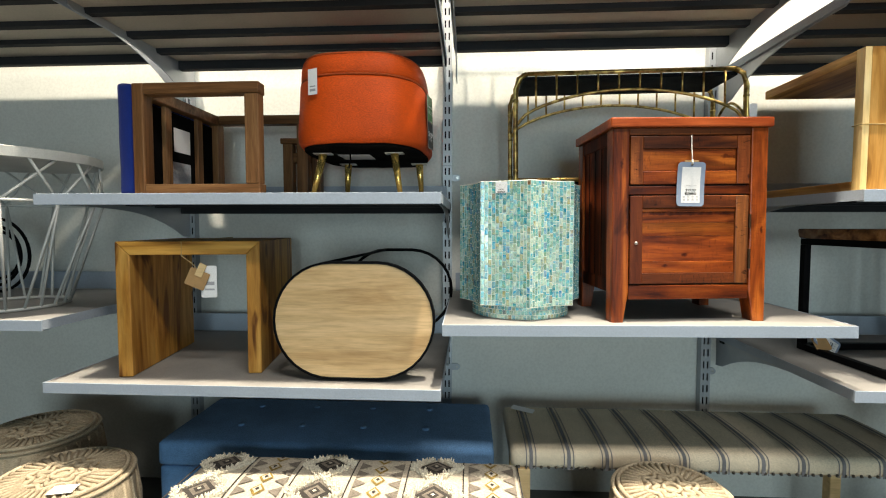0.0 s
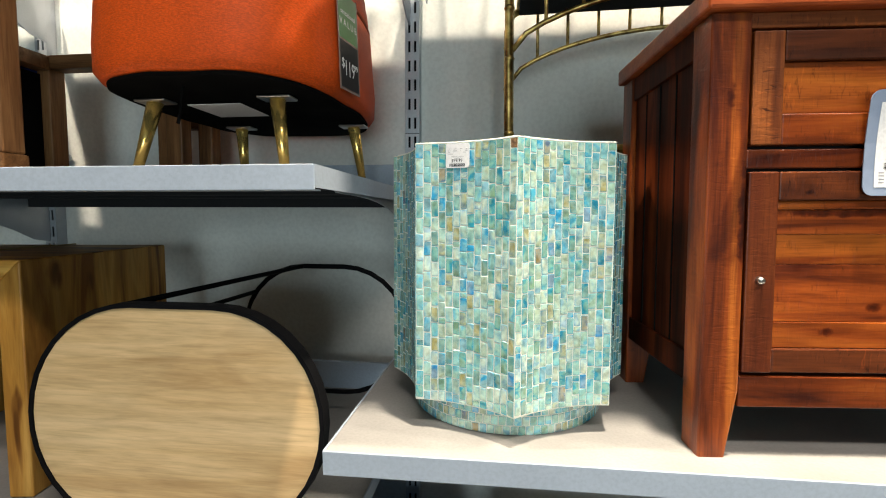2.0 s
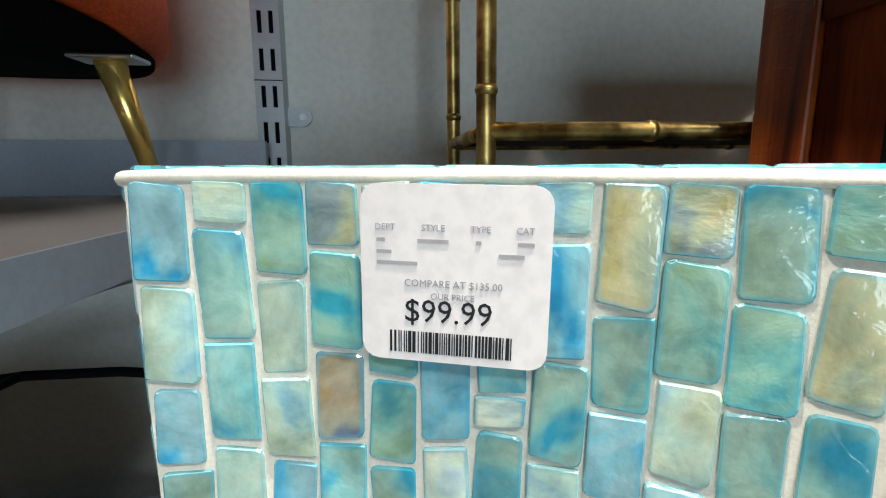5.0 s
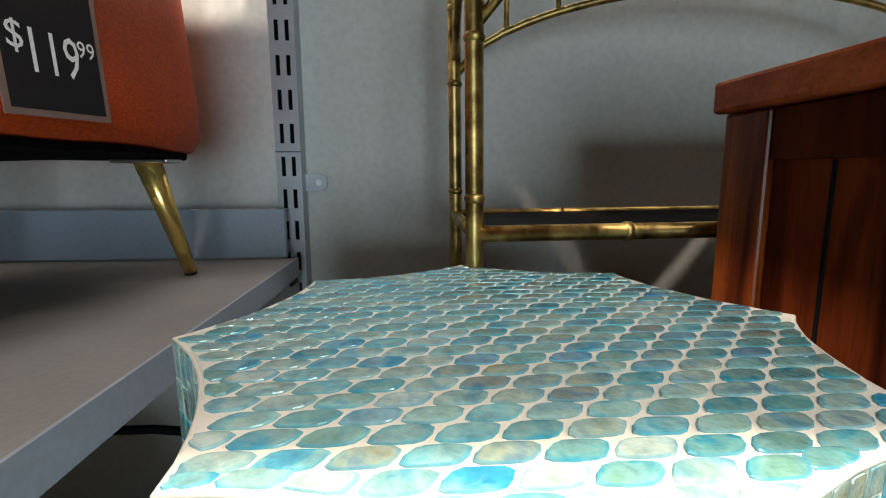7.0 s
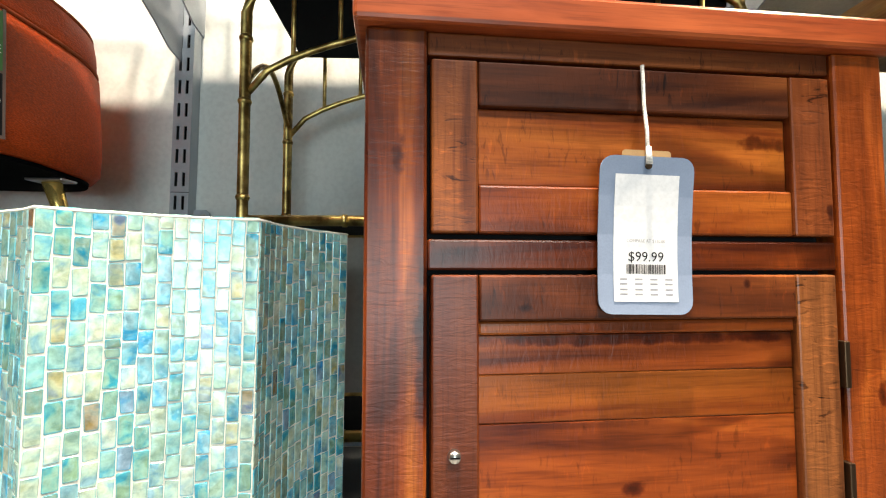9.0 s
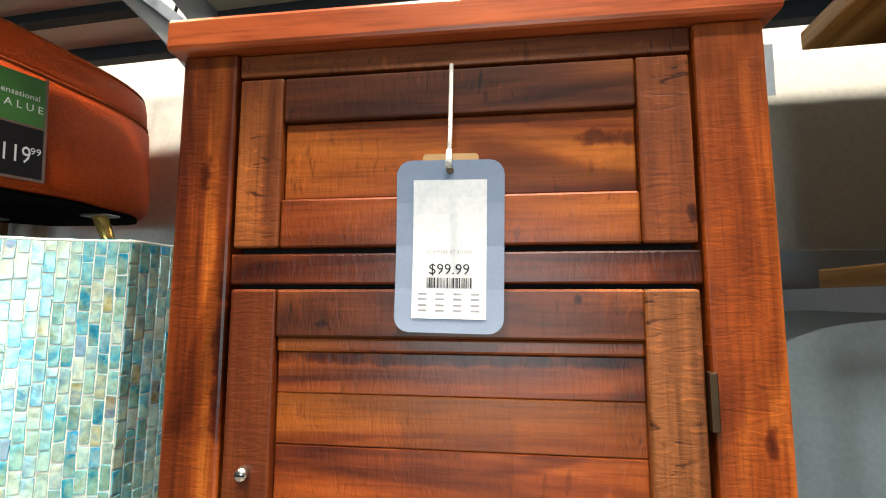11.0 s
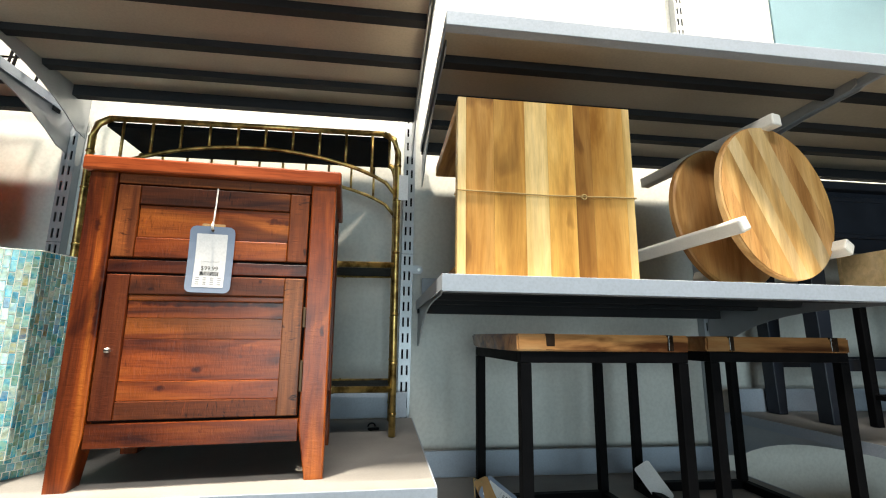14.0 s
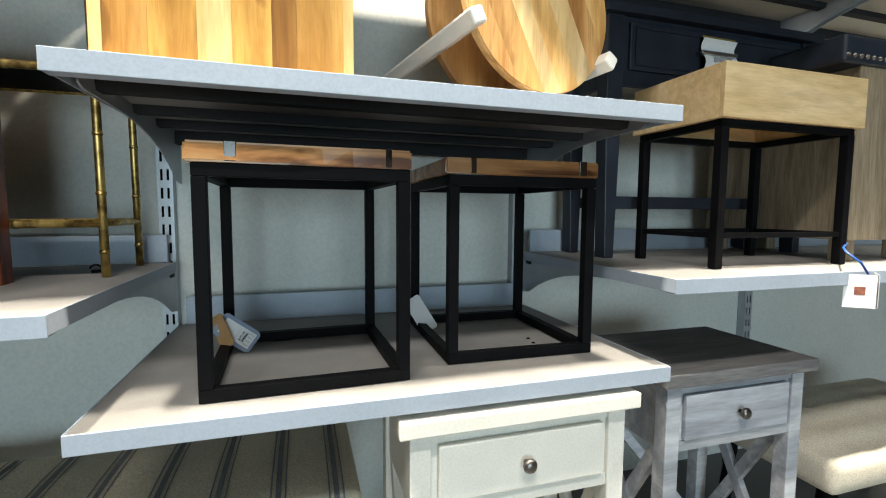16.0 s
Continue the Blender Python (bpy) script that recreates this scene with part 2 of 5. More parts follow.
M["orange"].node_tree.nodes["Principled BSDF"].inputs["Specular IOR Level"].default_value = 0.28
M["orange_trim"] = fabric("burnt_orange_piping", (0.42, 0.075, 0.018), 520.0, 0.8, 0.1)
M["blue_velvet"] = fabric("royal_blue_velvet", (0.004, 0.020, 0.17), 900.0, 0.85, 0.6)
M["blue_linen"] = fabric("dusty_blue_linen", (0.13, 0.27, 0.50), 620.0, 0.92, 0.2)
M["stripe_cloth"] = fabric("oatmeal_linen", (0.70, 0.61, 0.47), 620.0, 0.92, 0.2, 0.08)
M["stripe"] = fabric("charcoal_woven_stripe", (0.20, 0.20, 0.215), 620.0, 0.92, 0.1)
M["cream_tuft"] = fabric("cream_linen", (0.72, 0.66, 0.55), 620.0, 0.9, 0.2, 0.06)
M["kilim"] = fabric("cream_kilim_wool", (0.52, 0.47, 0.39), 420.0, 0.95, 0.2, 0.08)
M["kilim_dark"] = fabric("charcoal_kilim_wool", (0.055, 0.05, 0.047), 420.0, 0.95, 0.1)
M["kilim_tan"] = fabric("taupe_kilim_wool", (0.20, 0.175, 0.15), 420.0, 0.95, 0.1)
M["kilim_gold"] = fabric("ochre_kilim_thread", (0.30, 0.21, 0.06), 420.0, 0.95, 0.1)
M["fringe"] = fabric("ivory_tufted_wool", (0.74, 0.70, 0.60), 300.0, 0.98, 0.3)
M["jute"] = fabric("natural_jute_braid", (0.50, 0.415, 0.30), 360.0, 0.95, 0.1, 0.16, 0.8)
M["grout"] = paint("cream_grout", (0.77, 0.76, 0.67), 0.7, 0, 0.08, 0.12, 40.0)
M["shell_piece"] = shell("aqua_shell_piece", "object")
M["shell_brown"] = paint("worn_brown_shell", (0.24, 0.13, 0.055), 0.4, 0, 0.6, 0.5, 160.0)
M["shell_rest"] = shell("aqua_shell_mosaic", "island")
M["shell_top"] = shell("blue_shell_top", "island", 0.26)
RED = ((0.060, 0.009, 0.003), (0.28, 0.056, 0.009), (0.52, 0.145, 0.022))
M["red_x"] = wood("reddish_acacia", *RED, "X", 0.34, 9.0, 0.8, 0.35, 0.7, 0.45, 0.24,
                  ((0.233, 0.206, 0.026, 0.014), (0.168, 0.173, 0.024, 0.013), (0.369, 0.512, 0.060, 0.016), (0.235, 0.335, 0.42, 0.012), (0.377, 0.165, 0.007, 0.005)))
M["red_z"] = wood("reddish_acacia_upright", *RED, "Z", 0.34, 9.0, 0.8, 0.35, 0.7, 0.35, 0.18,
                  ((0.028, 0.492, 0.014, 0.035), (0.05, 0.33, 0.016, 0.16), (0.47, 0.28, 0.012, 0.03)))
# Darker copy of the acacia: shade on the nightstand's sides is in the colour.
M["red_side"] = wood("shaded_acacia_side", (0.016, 0.003, 0.0015), (0.072, 0.013, 0.004), (0.19, 0.038, 0.010), "Z", 0.5, 9.0, 0.05, 0.5, 0.6, 0.0, 0.2)
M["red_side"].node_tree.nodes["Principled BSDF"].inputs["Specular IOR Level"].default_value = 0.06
M["red_top"] = wood("reddish_acacia_top", (0.18, 0.028, 0.009), (0.31, 0.060, 0.016), (0.42, 0.095, 0.028), "X", 0.30, 9.0, 0.9)
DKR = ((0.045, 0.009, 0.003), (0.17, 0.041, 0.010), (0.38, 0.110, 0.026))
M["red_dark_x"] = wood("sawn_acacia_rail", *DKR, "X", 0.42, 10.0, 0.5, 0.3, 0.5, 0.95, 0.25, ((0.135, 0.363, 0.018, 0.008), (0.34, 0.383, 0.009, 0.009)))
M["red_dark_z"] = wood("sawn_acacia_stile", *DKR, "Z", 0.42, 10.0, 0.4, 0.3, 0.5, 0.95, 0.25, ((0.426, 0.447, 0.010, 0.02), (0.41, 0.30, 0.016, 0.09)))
M["red_stile"] = wood("smooth_dark_acacia_stile", (0.050, 0.010, 0.004), (0.125, 0.026, 0.008), (0.20, 0.048, 0.013), "Z", 0.36, 9.0, 0.6, 0.3, 0.4, 0.25, 0.1)
M["red_dark_stile"] = wood("rough_dark_acacia_stile", (0.020, 0.006, 0.003), (0.085, 0.024, 0.008), (0.26, 0.085, 0.024), "Z", 0.42, 10.0, 0.5, 0.3, 0.5, 1.0, 0.1)
ACA = ((0.36, 0.165, 0.036), (0.62, 0.36, 0.105), (0.82, 0.56, 0.24))
M["aca_z"] = wood("striped_acacia", *ACA, "Z", 0.42, 7.0, 0.12, 0.75, 0.35, 0.0, 0.26)
M["aca_brown"] = wood("brown_acacia", (0.26, 0.105, 0.022), (0.52, 0.255, 0.060), (0.70, 0.39, 0.12), "Z", 0.42, 7.0, 0.12, 0.4, 0.5, 0.0, 0.08)
M["aca_gold"] = wood("golden_acacia", (0.46, 0.22, 0.042), (0.74, 0.42, 0.108), (0.88, 0.57, 0.19), "Z", 0.42, 6.0, 0.12, 0.5, 0.4, 0.0, 0.08)
M["aca_cream"] = wood("sapwood_acacia", (0.70, 0.46, 0.16), (0.88, 0.64, 0.29), (0.94, 0.75, 0.42), "Z", 0.42, 6.0, 0.1, 0.1, 0.0, 0.0, 0.05)
M["aca_x"] = wood("striped_acacia_board", *ACA, "X", 0.42, 11.0, 0.12, 0.6, 0.3)
M["tray"] = wood("round_tray_acacia", (0.36, 0.17, 0.055), (0.62, 0.36, 0.145), (0.80, 0.54, 0.27), "Y", 0.42, 6.0, 0.1, 0.6, 0.3)
for mt, cols in (("brown", ((0.30, 0.135, 0.040), (0.50, 0.265, 0.095), (0.66, 0.40, 0.17))), ("gold", ((0.46, 0.24, 0.075), (0.68, 0.42, 0.16), (0.82, 0.57, 0.27))),
                 ("cream", ((0.66, 0.45, 0.20), (0.82, 0.62, 0.33), (0.90, 0.73, 0.46)))):
    M["tray_" + mt] = wood(mt + "_tray_plank", *cols, "Y", 0.42, 7.0, 0.1, 0.3, 0.3, 0.0, 0.10)
M["aca_y"] = wood("striped_acacia_depth", *ACA, "Y", 0.42, 11.0, 0.12, 0.6, 0.3)
MNG = ((0.28, 0.105, 0.016), (0.66, 0.33, 0.065), (0.85, 0.50, 0.13))
M["mango_x"] = wood("mango_wood", *MNG, "X", 0.45, 9.0, 0.1, 0.35, 0.9)
M["mango_z"] = wood("mango_wood_upright", *MNG, "Z", 0.45, 9.0, 0.1, 0.35, 0.9)
M["mango_y"] = wood("mango_wood_depth", *MNG, "Y", 0.45, 9.0, 0.1, 0.35, 0.9)
M["ash"] = wood("pale_ash", (0.47, 0.30, 0.14), (0.63, 0.44, 0.235), (0.69, 0.50, 0.285), "X", 0.5, 11.0, 0.0, 0.12, 0.12)
M["walnut_x"] = wood("brown_stained_pine", (0.09, 0.040, 0.015), (0.18, 0.086, 0.035), (0.27, 0.140, 0.062), "X", 0.45, 14.0)
M["walnut_z"] = wood("brown_stained_pine_upright", (0.09, 0.040, 0.015), (0.18, 0.086, 0.035), (0.27, 0.140, 0.062), "Z", 0.45, 14.0)
M["slab"] = wood("live_edge_walnut", (0.14, 0.048, 0.018), (0.66, 0.33, 0.13), (0.88, 0.56, 0.27), "X", 0.30, 8.0, 0.9, 0.55, 0.8)
M["oak"] = wood("light_oak", (0.64, 0.45, 0.23), (0.75, 0.56, 0.31), (0.82, 0.64, 0.39), "X", 0.55, 5.0)
M["grey_wood"] = wood("weathered_greige_wood", (0.17, 0.135, 0.095), (0.27, 0.22, 0.155), (0.36, 0.30, 0.225), "Z", 0.6, 9.0)
M["grey_wash"] = wood("grey_washed_wood", (0.32, 0.34, 0.40), (0.47, 0.50, 0.57), (0.72, 0.74, 0.80), "X", 0.55, 6.0)
M["grey_top"] = wood("dark_grey_washed_top", (0.15, 0.15, 0.16), (0.20, 0.20, 0.21), (0.27, 0.27, 0.28), "X", 0.55, 9.0)
M["white_paint"] = paint("antique_white_paint", (0.84, 0.82, 0.76), 0.5, 0, 0.04, 0.10, 8.0)
M["white_leg"] = paint("white_washed_leg", (0.78, 0.77, 0.74), 0.5, 0, 0.05, 0.12, 14.0)
M["navy"] = paint("navy_black_paint", (0.018, 0.023, 0.035), 0.4, 0, 0.2, 0.12, 12.0)
M["navy"].node_tree.nodes["Principled BSDF"].inputs["Specular IOR Level"].default_value = 0.3
M["white_wire"] = paint("white_wire_enamel", (0.52, 0.53, 0.52), 0.4, 0.1)
M["paper"] = paint("white_label_paper", (0.82, 0.82, 0.84), 0.6, 0, 0.02, 0.02)
M["ink"] = paint("black_ink", (0.03, 0.03, 0.035), 0.7)
M["grey_ink"] = paint("grey_ink", (0.36, 0.36, 0.39), 0.7)
M["tag_blue"] = paint("slate_blue_card", (0.24, 0.30, 0.42), 0.6, 0, 0.05, 0.05, 30.0)
M["kraft"] = paint("kraft_card", (0.42, 0.25, 0.11), 0.75, 0, 0.1, 0.1, 30.0)
M["cord"] = fabric("cotton_cord", (0.78, 0.75, 0.70), 900.0, 0.9)
M["twine"] = fabric("jute_twine", (0.50, 0.36, 0.16), 900.0, 0.9)
M["green_card"] = paint("green_price_card", (0.055, 0.19, 0.045), 0.4, 0, 0.05)
M["black_card"] = paint("black_price_card", (0.022, 0.020, 0.022), 0.35)
M["sleeve"] = paint("clear_sleeve_edge", (0.20, 0.13, 0.11), 0.2)
M["blue_cord"] = paint("blue_plastic_cord", (0.02, 0.10, 0.42), 0.4)
M["teal_panel"] = paint("muted_blue_wall_panel", (0.16, 0.27, 0.34), 0.7, 0, 0.05)

# ---- mesh helpers ----


def part(name, bm, material, parent=None, label="", smooth=False, bevel=0.0, seg=2):
    """Links a bmesh as one mesh object under a thing or part."""
    bmesh.ops.recalc_face_normals(bm, faces=bm.faces)
    me = bpy.data.meshes.new(name)
    bm.to_mesh(me)
    bm.free()
    me.materials.append(M[material])
    ob = new(name, me)
    ob.parent = parent
    if smooth:
        for p in me.polygons:
            p.use_smooth = True
    if bevel:
        mod = ob.modifiers.new("bevel", "BEVEL")
        mod.width, mod.segments, mod.limit_method, mod.angle_limit = bevel, seg, "ANGLE", radians(40)
        mod.harden_normals = False
    if label:
        ob["label"] = label
    return ob


def thing(name, label, category, m=None, group="", kind=""):
    ob = new(name)
    ob.empty_display_size = 0.1
    ob.matrix_world = m or Matrix()
    return tagged(ob, label, category, group, kind)


def box(x0, x1, y0, y1, z0, z1, bm=None):
    bm = bm or bmesh.new()
    v = [bm.verts.new((x, y, z)) for x in (x0, x1) for y in (y0, y1) for z in (z0, z1)]
    for f in ((0, 1, 3, 2), (4, 6, 7, 5), (0, 4, 5, 1), (2, 3, 7, 6), (0, 2, 6, 4), (1, 5, 7, 3)):
        bm.faces.new([v[i] for i in f])
    return bm


def soft_box(x0, x1, y0, y1, z0, z1, r, cuts=4, puff=0.0, wobble=0.0):
    """Upholstered block with rounded edges, a puffed top and slight unevenness."""
    bm = box(x0, x1, y0, y1, z0, z1)
    bmesh.ops.bevel(bm, geom=list(bm.edges), offset=r, segments=3, profile=0.6, affect="EDGES")
    big = [e for e in bm.edges if e.calc_length() > 0.06]
    bmesh.ops.subdivide_edges(bm, edges=big, cuts=cuts, use_grid_fill=True)
    cx, cy = (x0 + x1) / 2, (y0 + y1) / 2
    for v in bm.verts:
        if v.co.z > z1 - r:
            fx, fy = (v.co.x - cx) / (x1 - x0) * 2, (v.co.y - cy) / (y1 - y0) * 2
            v.co.z += puff * max(0, 1 - fx ** 4) * max(0, 1 - fy ** 2)
        if wobble:
            v.co += noise.noise_vector(v.co * 9) * wobble
    return bm


def rod(p0, p1, r0, r1=None, seg=10, bm=None):
    bm = bm or bmesh.new()
    p0, p1 = Vector(p0), Vector(p1)
    r1 = r0 if r1 is None else r1
    q = (p1 - p0).to_track_quat("Z", "Y")
    rings = []
    for p, r in ((p0, r0), (p1, r1)):
        rings.append([bm.verts.new(p + q @ Vector((r * math.cos(a), r * math.sin(a), 0))) for a in (2 * math.pi * i / seg for i in range(seg))])
    for i in range(seg):
        bm.faces.new((rings[0][i], rings[0][(i + 1) % seg], rings[1][(i + 1) % seg], rings[1][i]))
    bm.faces.new(rings[0][::-1])
    bm.faces.new(rings[1])
    return bm


def bar(p0, p1, w, h=None, bm=None, up=(0, 0, 1)):
    """Square bar between two points."""
    bm = bm or bmesh.new()
    p0, p1 = Vector(p0), Vector(p1)
    h = h or w
    d = (p1 - p0).normalized()
    side = d.cross(Vector(up))
    side = side.normalized() if side.length > 1e-4 else Vector((1, 0, 0))
    u = side.cross(d).normalized()
    ends = []
    for p in (p0, p1):
        ends.append([bm.verts.new(p + side * sx * w / 2 + u * sy * h / 2) for sx, sy in ((-1, -1), (1, -1), (1, 1), (-1, 1))])
    for i in range(4):
        bm.faces.new((ends[0][i], ends[0][(i + 1) % 4], ends[1][(i + 1) % 4], ends[1][i]))
    bm.faces.new(ends[0][::-1])
    bm.faces.new(ends[1])
    return bm


def tube(points, r, closed=False, seg=8, bm=None):
    bm = bm or bmesh.new()
    pts = [Vector(p) for p in points]
    n = len(pts)
    rings = []
    for i, p in enumerate(pts):
        a = pts[(i - 1) % n] if closed or i else pts[0]
        b = pts[(i + 1) % n] if closed or i < n - 1 else pts[-1]
        d = (b - a).normalized()
        ref = Vector((0, 0, 1)) if abs(d.z) < 0.95 else Vector((0, 1, 0))
        s = d.cross(ref).normalized()
        u = s.cross(d)
        rings.append([bm.verts.new(p + s * r * math.cos(k) + u * r * math.sin(k)) for k in (2 * math.pi * j / seg for j in range(seg))])
    for i in range(n if closed else n - 1):
        a, b = rings[i], rings[(i + 1) % n]
        for j in range(seg):
            bm.faces.new((a[j], a[(j + 1) % seg], b[(j + 1) % seg], b[j]))
    if not closed:
        bm.faces.new(rings[0][::-1])
        bm.faces.new(rings[-1])
    return bm


def lathe(profile, seg=48, bm=None):
    bm = bm or bmesh.new()
    rings = [[bm.verts.new((r * math.cos(a), r * math.sin(a), z)) for a in (2 * math.pi * i / seg for i in range(seg))] for r, z in profile]
    for a, b in zip(rings, rings[1:]):
        for i in range(seg):
            bm.faces.new((a[i], a[(i + 1) % seg], b[(i + 1) % seg], b[i]))
    bm.faces.new(rings[0][::-1])
    bm.faces.new(rings[-1])
    return bm


def prism(outline, depth, place, bm=None):
    """Outline of (u, v) extruded; place(u, v, d) gives the point."""
    bm = bm or bmesh.new()
    a = [bm.verts.new(place(u, v, 0)) for u, v in outline]
    b = [bm.verts.new(place(u, v, depth)) for u, v in outline]
    n = len(a)
    for i in range(n):
        bm.faces.new((a[i], a[(i + 1) % n], b[(i + 1) % n], b[i]))
    bm.faces.new(a[::-1])
    bm.faces.new(b)
    return bm


def stadium(w, h, n=14, inset=0.0):
    """Closed outline of a rounded oblong w by h."""
    r, s = h / 2 - inset, w / 2 - h / 2
    out = []
    for cx, a0 in ((s, -90), (-s, 90)):
        for i in range(n + 1):
            a = radians(a0 + 180 * i / n)
            out.append((cx + r * math.cos(a), r * math.sin(a)))
    return out


def words(name, text, size, material, parent, m, align="CENTER", squash=1.0):
    """Lettering laid out in the plane of m (x right, y up)."""
    cu = bpy.data.curves.new(name, "FONT")
    cu.body, cu.size, cu.align_x, cu.extrude, cu.resolution_u = text, size, align, 0.00004, 2
    tmp = bpy.data.objects.new(name, cu)
    scene.collection.objects.link(tmp)
    me = bpy.data.meshes.new_from_object(tmp.evaluated_get(bpy.context.evaluated_depsgraph_get()))
    bpy.data.objects.remove(tmp)
    me.transform(m @ Matrix.Diagonal((squash, 1, 1, 1)))
    me.materials.clear()
    me.materials.append(M[material])
    ob = new(name, me)
    ob.parent = parent
    return ob


def flat(m, x0, x1, y0, y1, t=0.0004, bm=None):
    """Thin slab in the plane of m."""
    bm = bm or bmesh.new()
    return prism([(x0, y0), (x1, y0), (x1, y1), (x0, y1)], t, lambda u, v, d: m @ Vector((u, v, d)), bm)


def card_outline(w, h, r, n=4):
    out = []
    for cx, cy, a0 in ((w / 2 - r, h / 2 - r, 0), (-w / 2 + r, h / 2 - r, 90), (-w / 2 + r, -h / 2 + r, 180), (w / 2 - r, -h / 2 + r, 270)):
        out += [(cx + r * math.cos(radians(a0 + 90 * i / n)), cy + r * math.sin(radians(a0 + 90 * i / n))) for i in range(n + 1)]
    return out


def barcode(parent, m, x0, x1, y0, y1, seed):
    rng = random.Random(seed)
    bm, x = bmesh.new(), x0
    while x < x1:
        w = rng.choice((1, 1, 2, 3)) * (x1 - x0) / 110
        flat(m, x, min(x + w, x1), y0, y1, 0.00006, bm)
        x += w + rng.choice((1, 1, 2)) * (x1 - x0) / 110
    ob = part("barcode", bm, "ink", parent)
    ob["kind"] = "stuff"
    return ob


def print_bars(parent, m, rows, material="grey_ink"):
    """Rows of (x0, x1, y, height): writing too small to read."""
    bm = bmesh.new()
    for x0, x1, y, h in rows:
        flat(m, x0, x1, y, y + h, 0.00006, bm)
    ob = part("small_print", bm, material, parent)
    ob["kind"] = "stuff"
    return ob


FACE = pose(0, 0, 0, 90, 0, 0)  # a plane that faces -y: its x to the right, its y up

# ---- structure ----
WALL_Y, FRONT, BACK = 2.285, 1.45, 2.205


def slab_of(name, label, category, material, *dims):
    return tagged(part(name, box(*dims), material), label, category, kind="structure")


slab_of("wall_north", "pale greige painted shop wall behind the shelving", "wall", "wall", -7, 9, WALL_Y, WALL_Y + 0.15, 0, 4.5)
# Surfaces added round the view to close the room.
slab_of("wall_south", "plain dark grey shop wall, added out of view", "wall", "dimmed_wall", -7, 9, -6.15, -6, 0, 4.5)
slab_of("wall_west", "plain dark grey shop wall, added out of view", "wall", "dimmed_wall", -7.15, -7, -6, WALL_Y, 0, 4.5)
slab_of("wall_east", "plain dark grey shop wall, added out of view", "wall", "dimmed_wall", 9, 9.15, -6, WALL_Y, 0, 4.5)
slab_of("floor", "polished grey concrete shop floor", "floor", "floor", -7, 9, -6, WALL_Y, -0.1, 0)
slab_of("ceiling", "plain grey shop ceiling, darkened to cut bounce light", "ceiling", "ceiling", -7.15, 9.15, -6.15, WALL_Y + 0.15, 4.5, 4.6)
slab_of("wall_panel", "muted blue painted panel high on the wall", "wall panel", "teal_panel", 2.9, 4.6, WALL_Y - 0.012, WALL_Y - 0.002, 2.66, 3.4)

# ---- shelving ----
PITCH, SLOT = 0.0575, 0.034


def build_upright(x, z1):
    """Double-slotted channel fixed to the wall."""
    t = thing("shelf_upright", "grey slotted steel shelf upright fixed to the wall", "shelf upright", pose(x, 0, 0), "shelf uprights")
    y0, y1 = 2.245, WALL_Y - 0.002
    bm = bmesh.new()
    for a, b in ((-0.022, -0.0125), (-0.0055, 0.0055), (0.0125, 0.022)):
        box(a, b, y0, y0 + 0.003, 0.1, z1, bm)
    n = int((z1 - 0.1) / PITCH)
    for i in range(n):
        z = 0.1 + i * PITCH
        for a, b in ((-0.0125, -0.0055), (0.0055, 0.0125)):
            box(a, b, y0, y0 + 0.003, z, z + PITCH - SLOT, bm)
    for a, b in ((-0.022, -0.0195), (0.0195, 0.022)):
        box(a, b, y0 + 0.003, y1, 0.1, z1, bm)
    part("channel", bm, "upright", t)
    # Sheet painted near-black in place of the shade inside the channel.
    part("channel_back", box(-0.0195, 0.0195, y1 - 0.008, y1 - 0.004, 0.1, z1), "hole", t, "near-black sheet with the channel's inner shade painted on")
    part("seam", box(-0.0224, 0.0224, y0 - 0.0006, y0 + 0.001, 1.603, 1.6045), "hole", t)
    for z in (1.549, 0.62):
        bm = bmesh.new()
        prism([(0.022, -0.016), (0.05, -0.016), (0.06, -0.008), (0.062, 0), (0.06, 0.008), (0.05, 0.016), (0.022, 0.016)], 0.006, lambda u, v, d: (u, y1 - 0.010 + d, z + v), bm)
        lug = part("wall_lug", bm, "upright", t)
        part("screw", rod((0.047, y1 - 0.0125, z), (0.047, y1 - 0.010, z), 0.006), "steel", lug)


for ux in (-2.57, -1.335, -0.055, 1.172, 2.392, 3.62):
    build_upright(ux, 2.95)


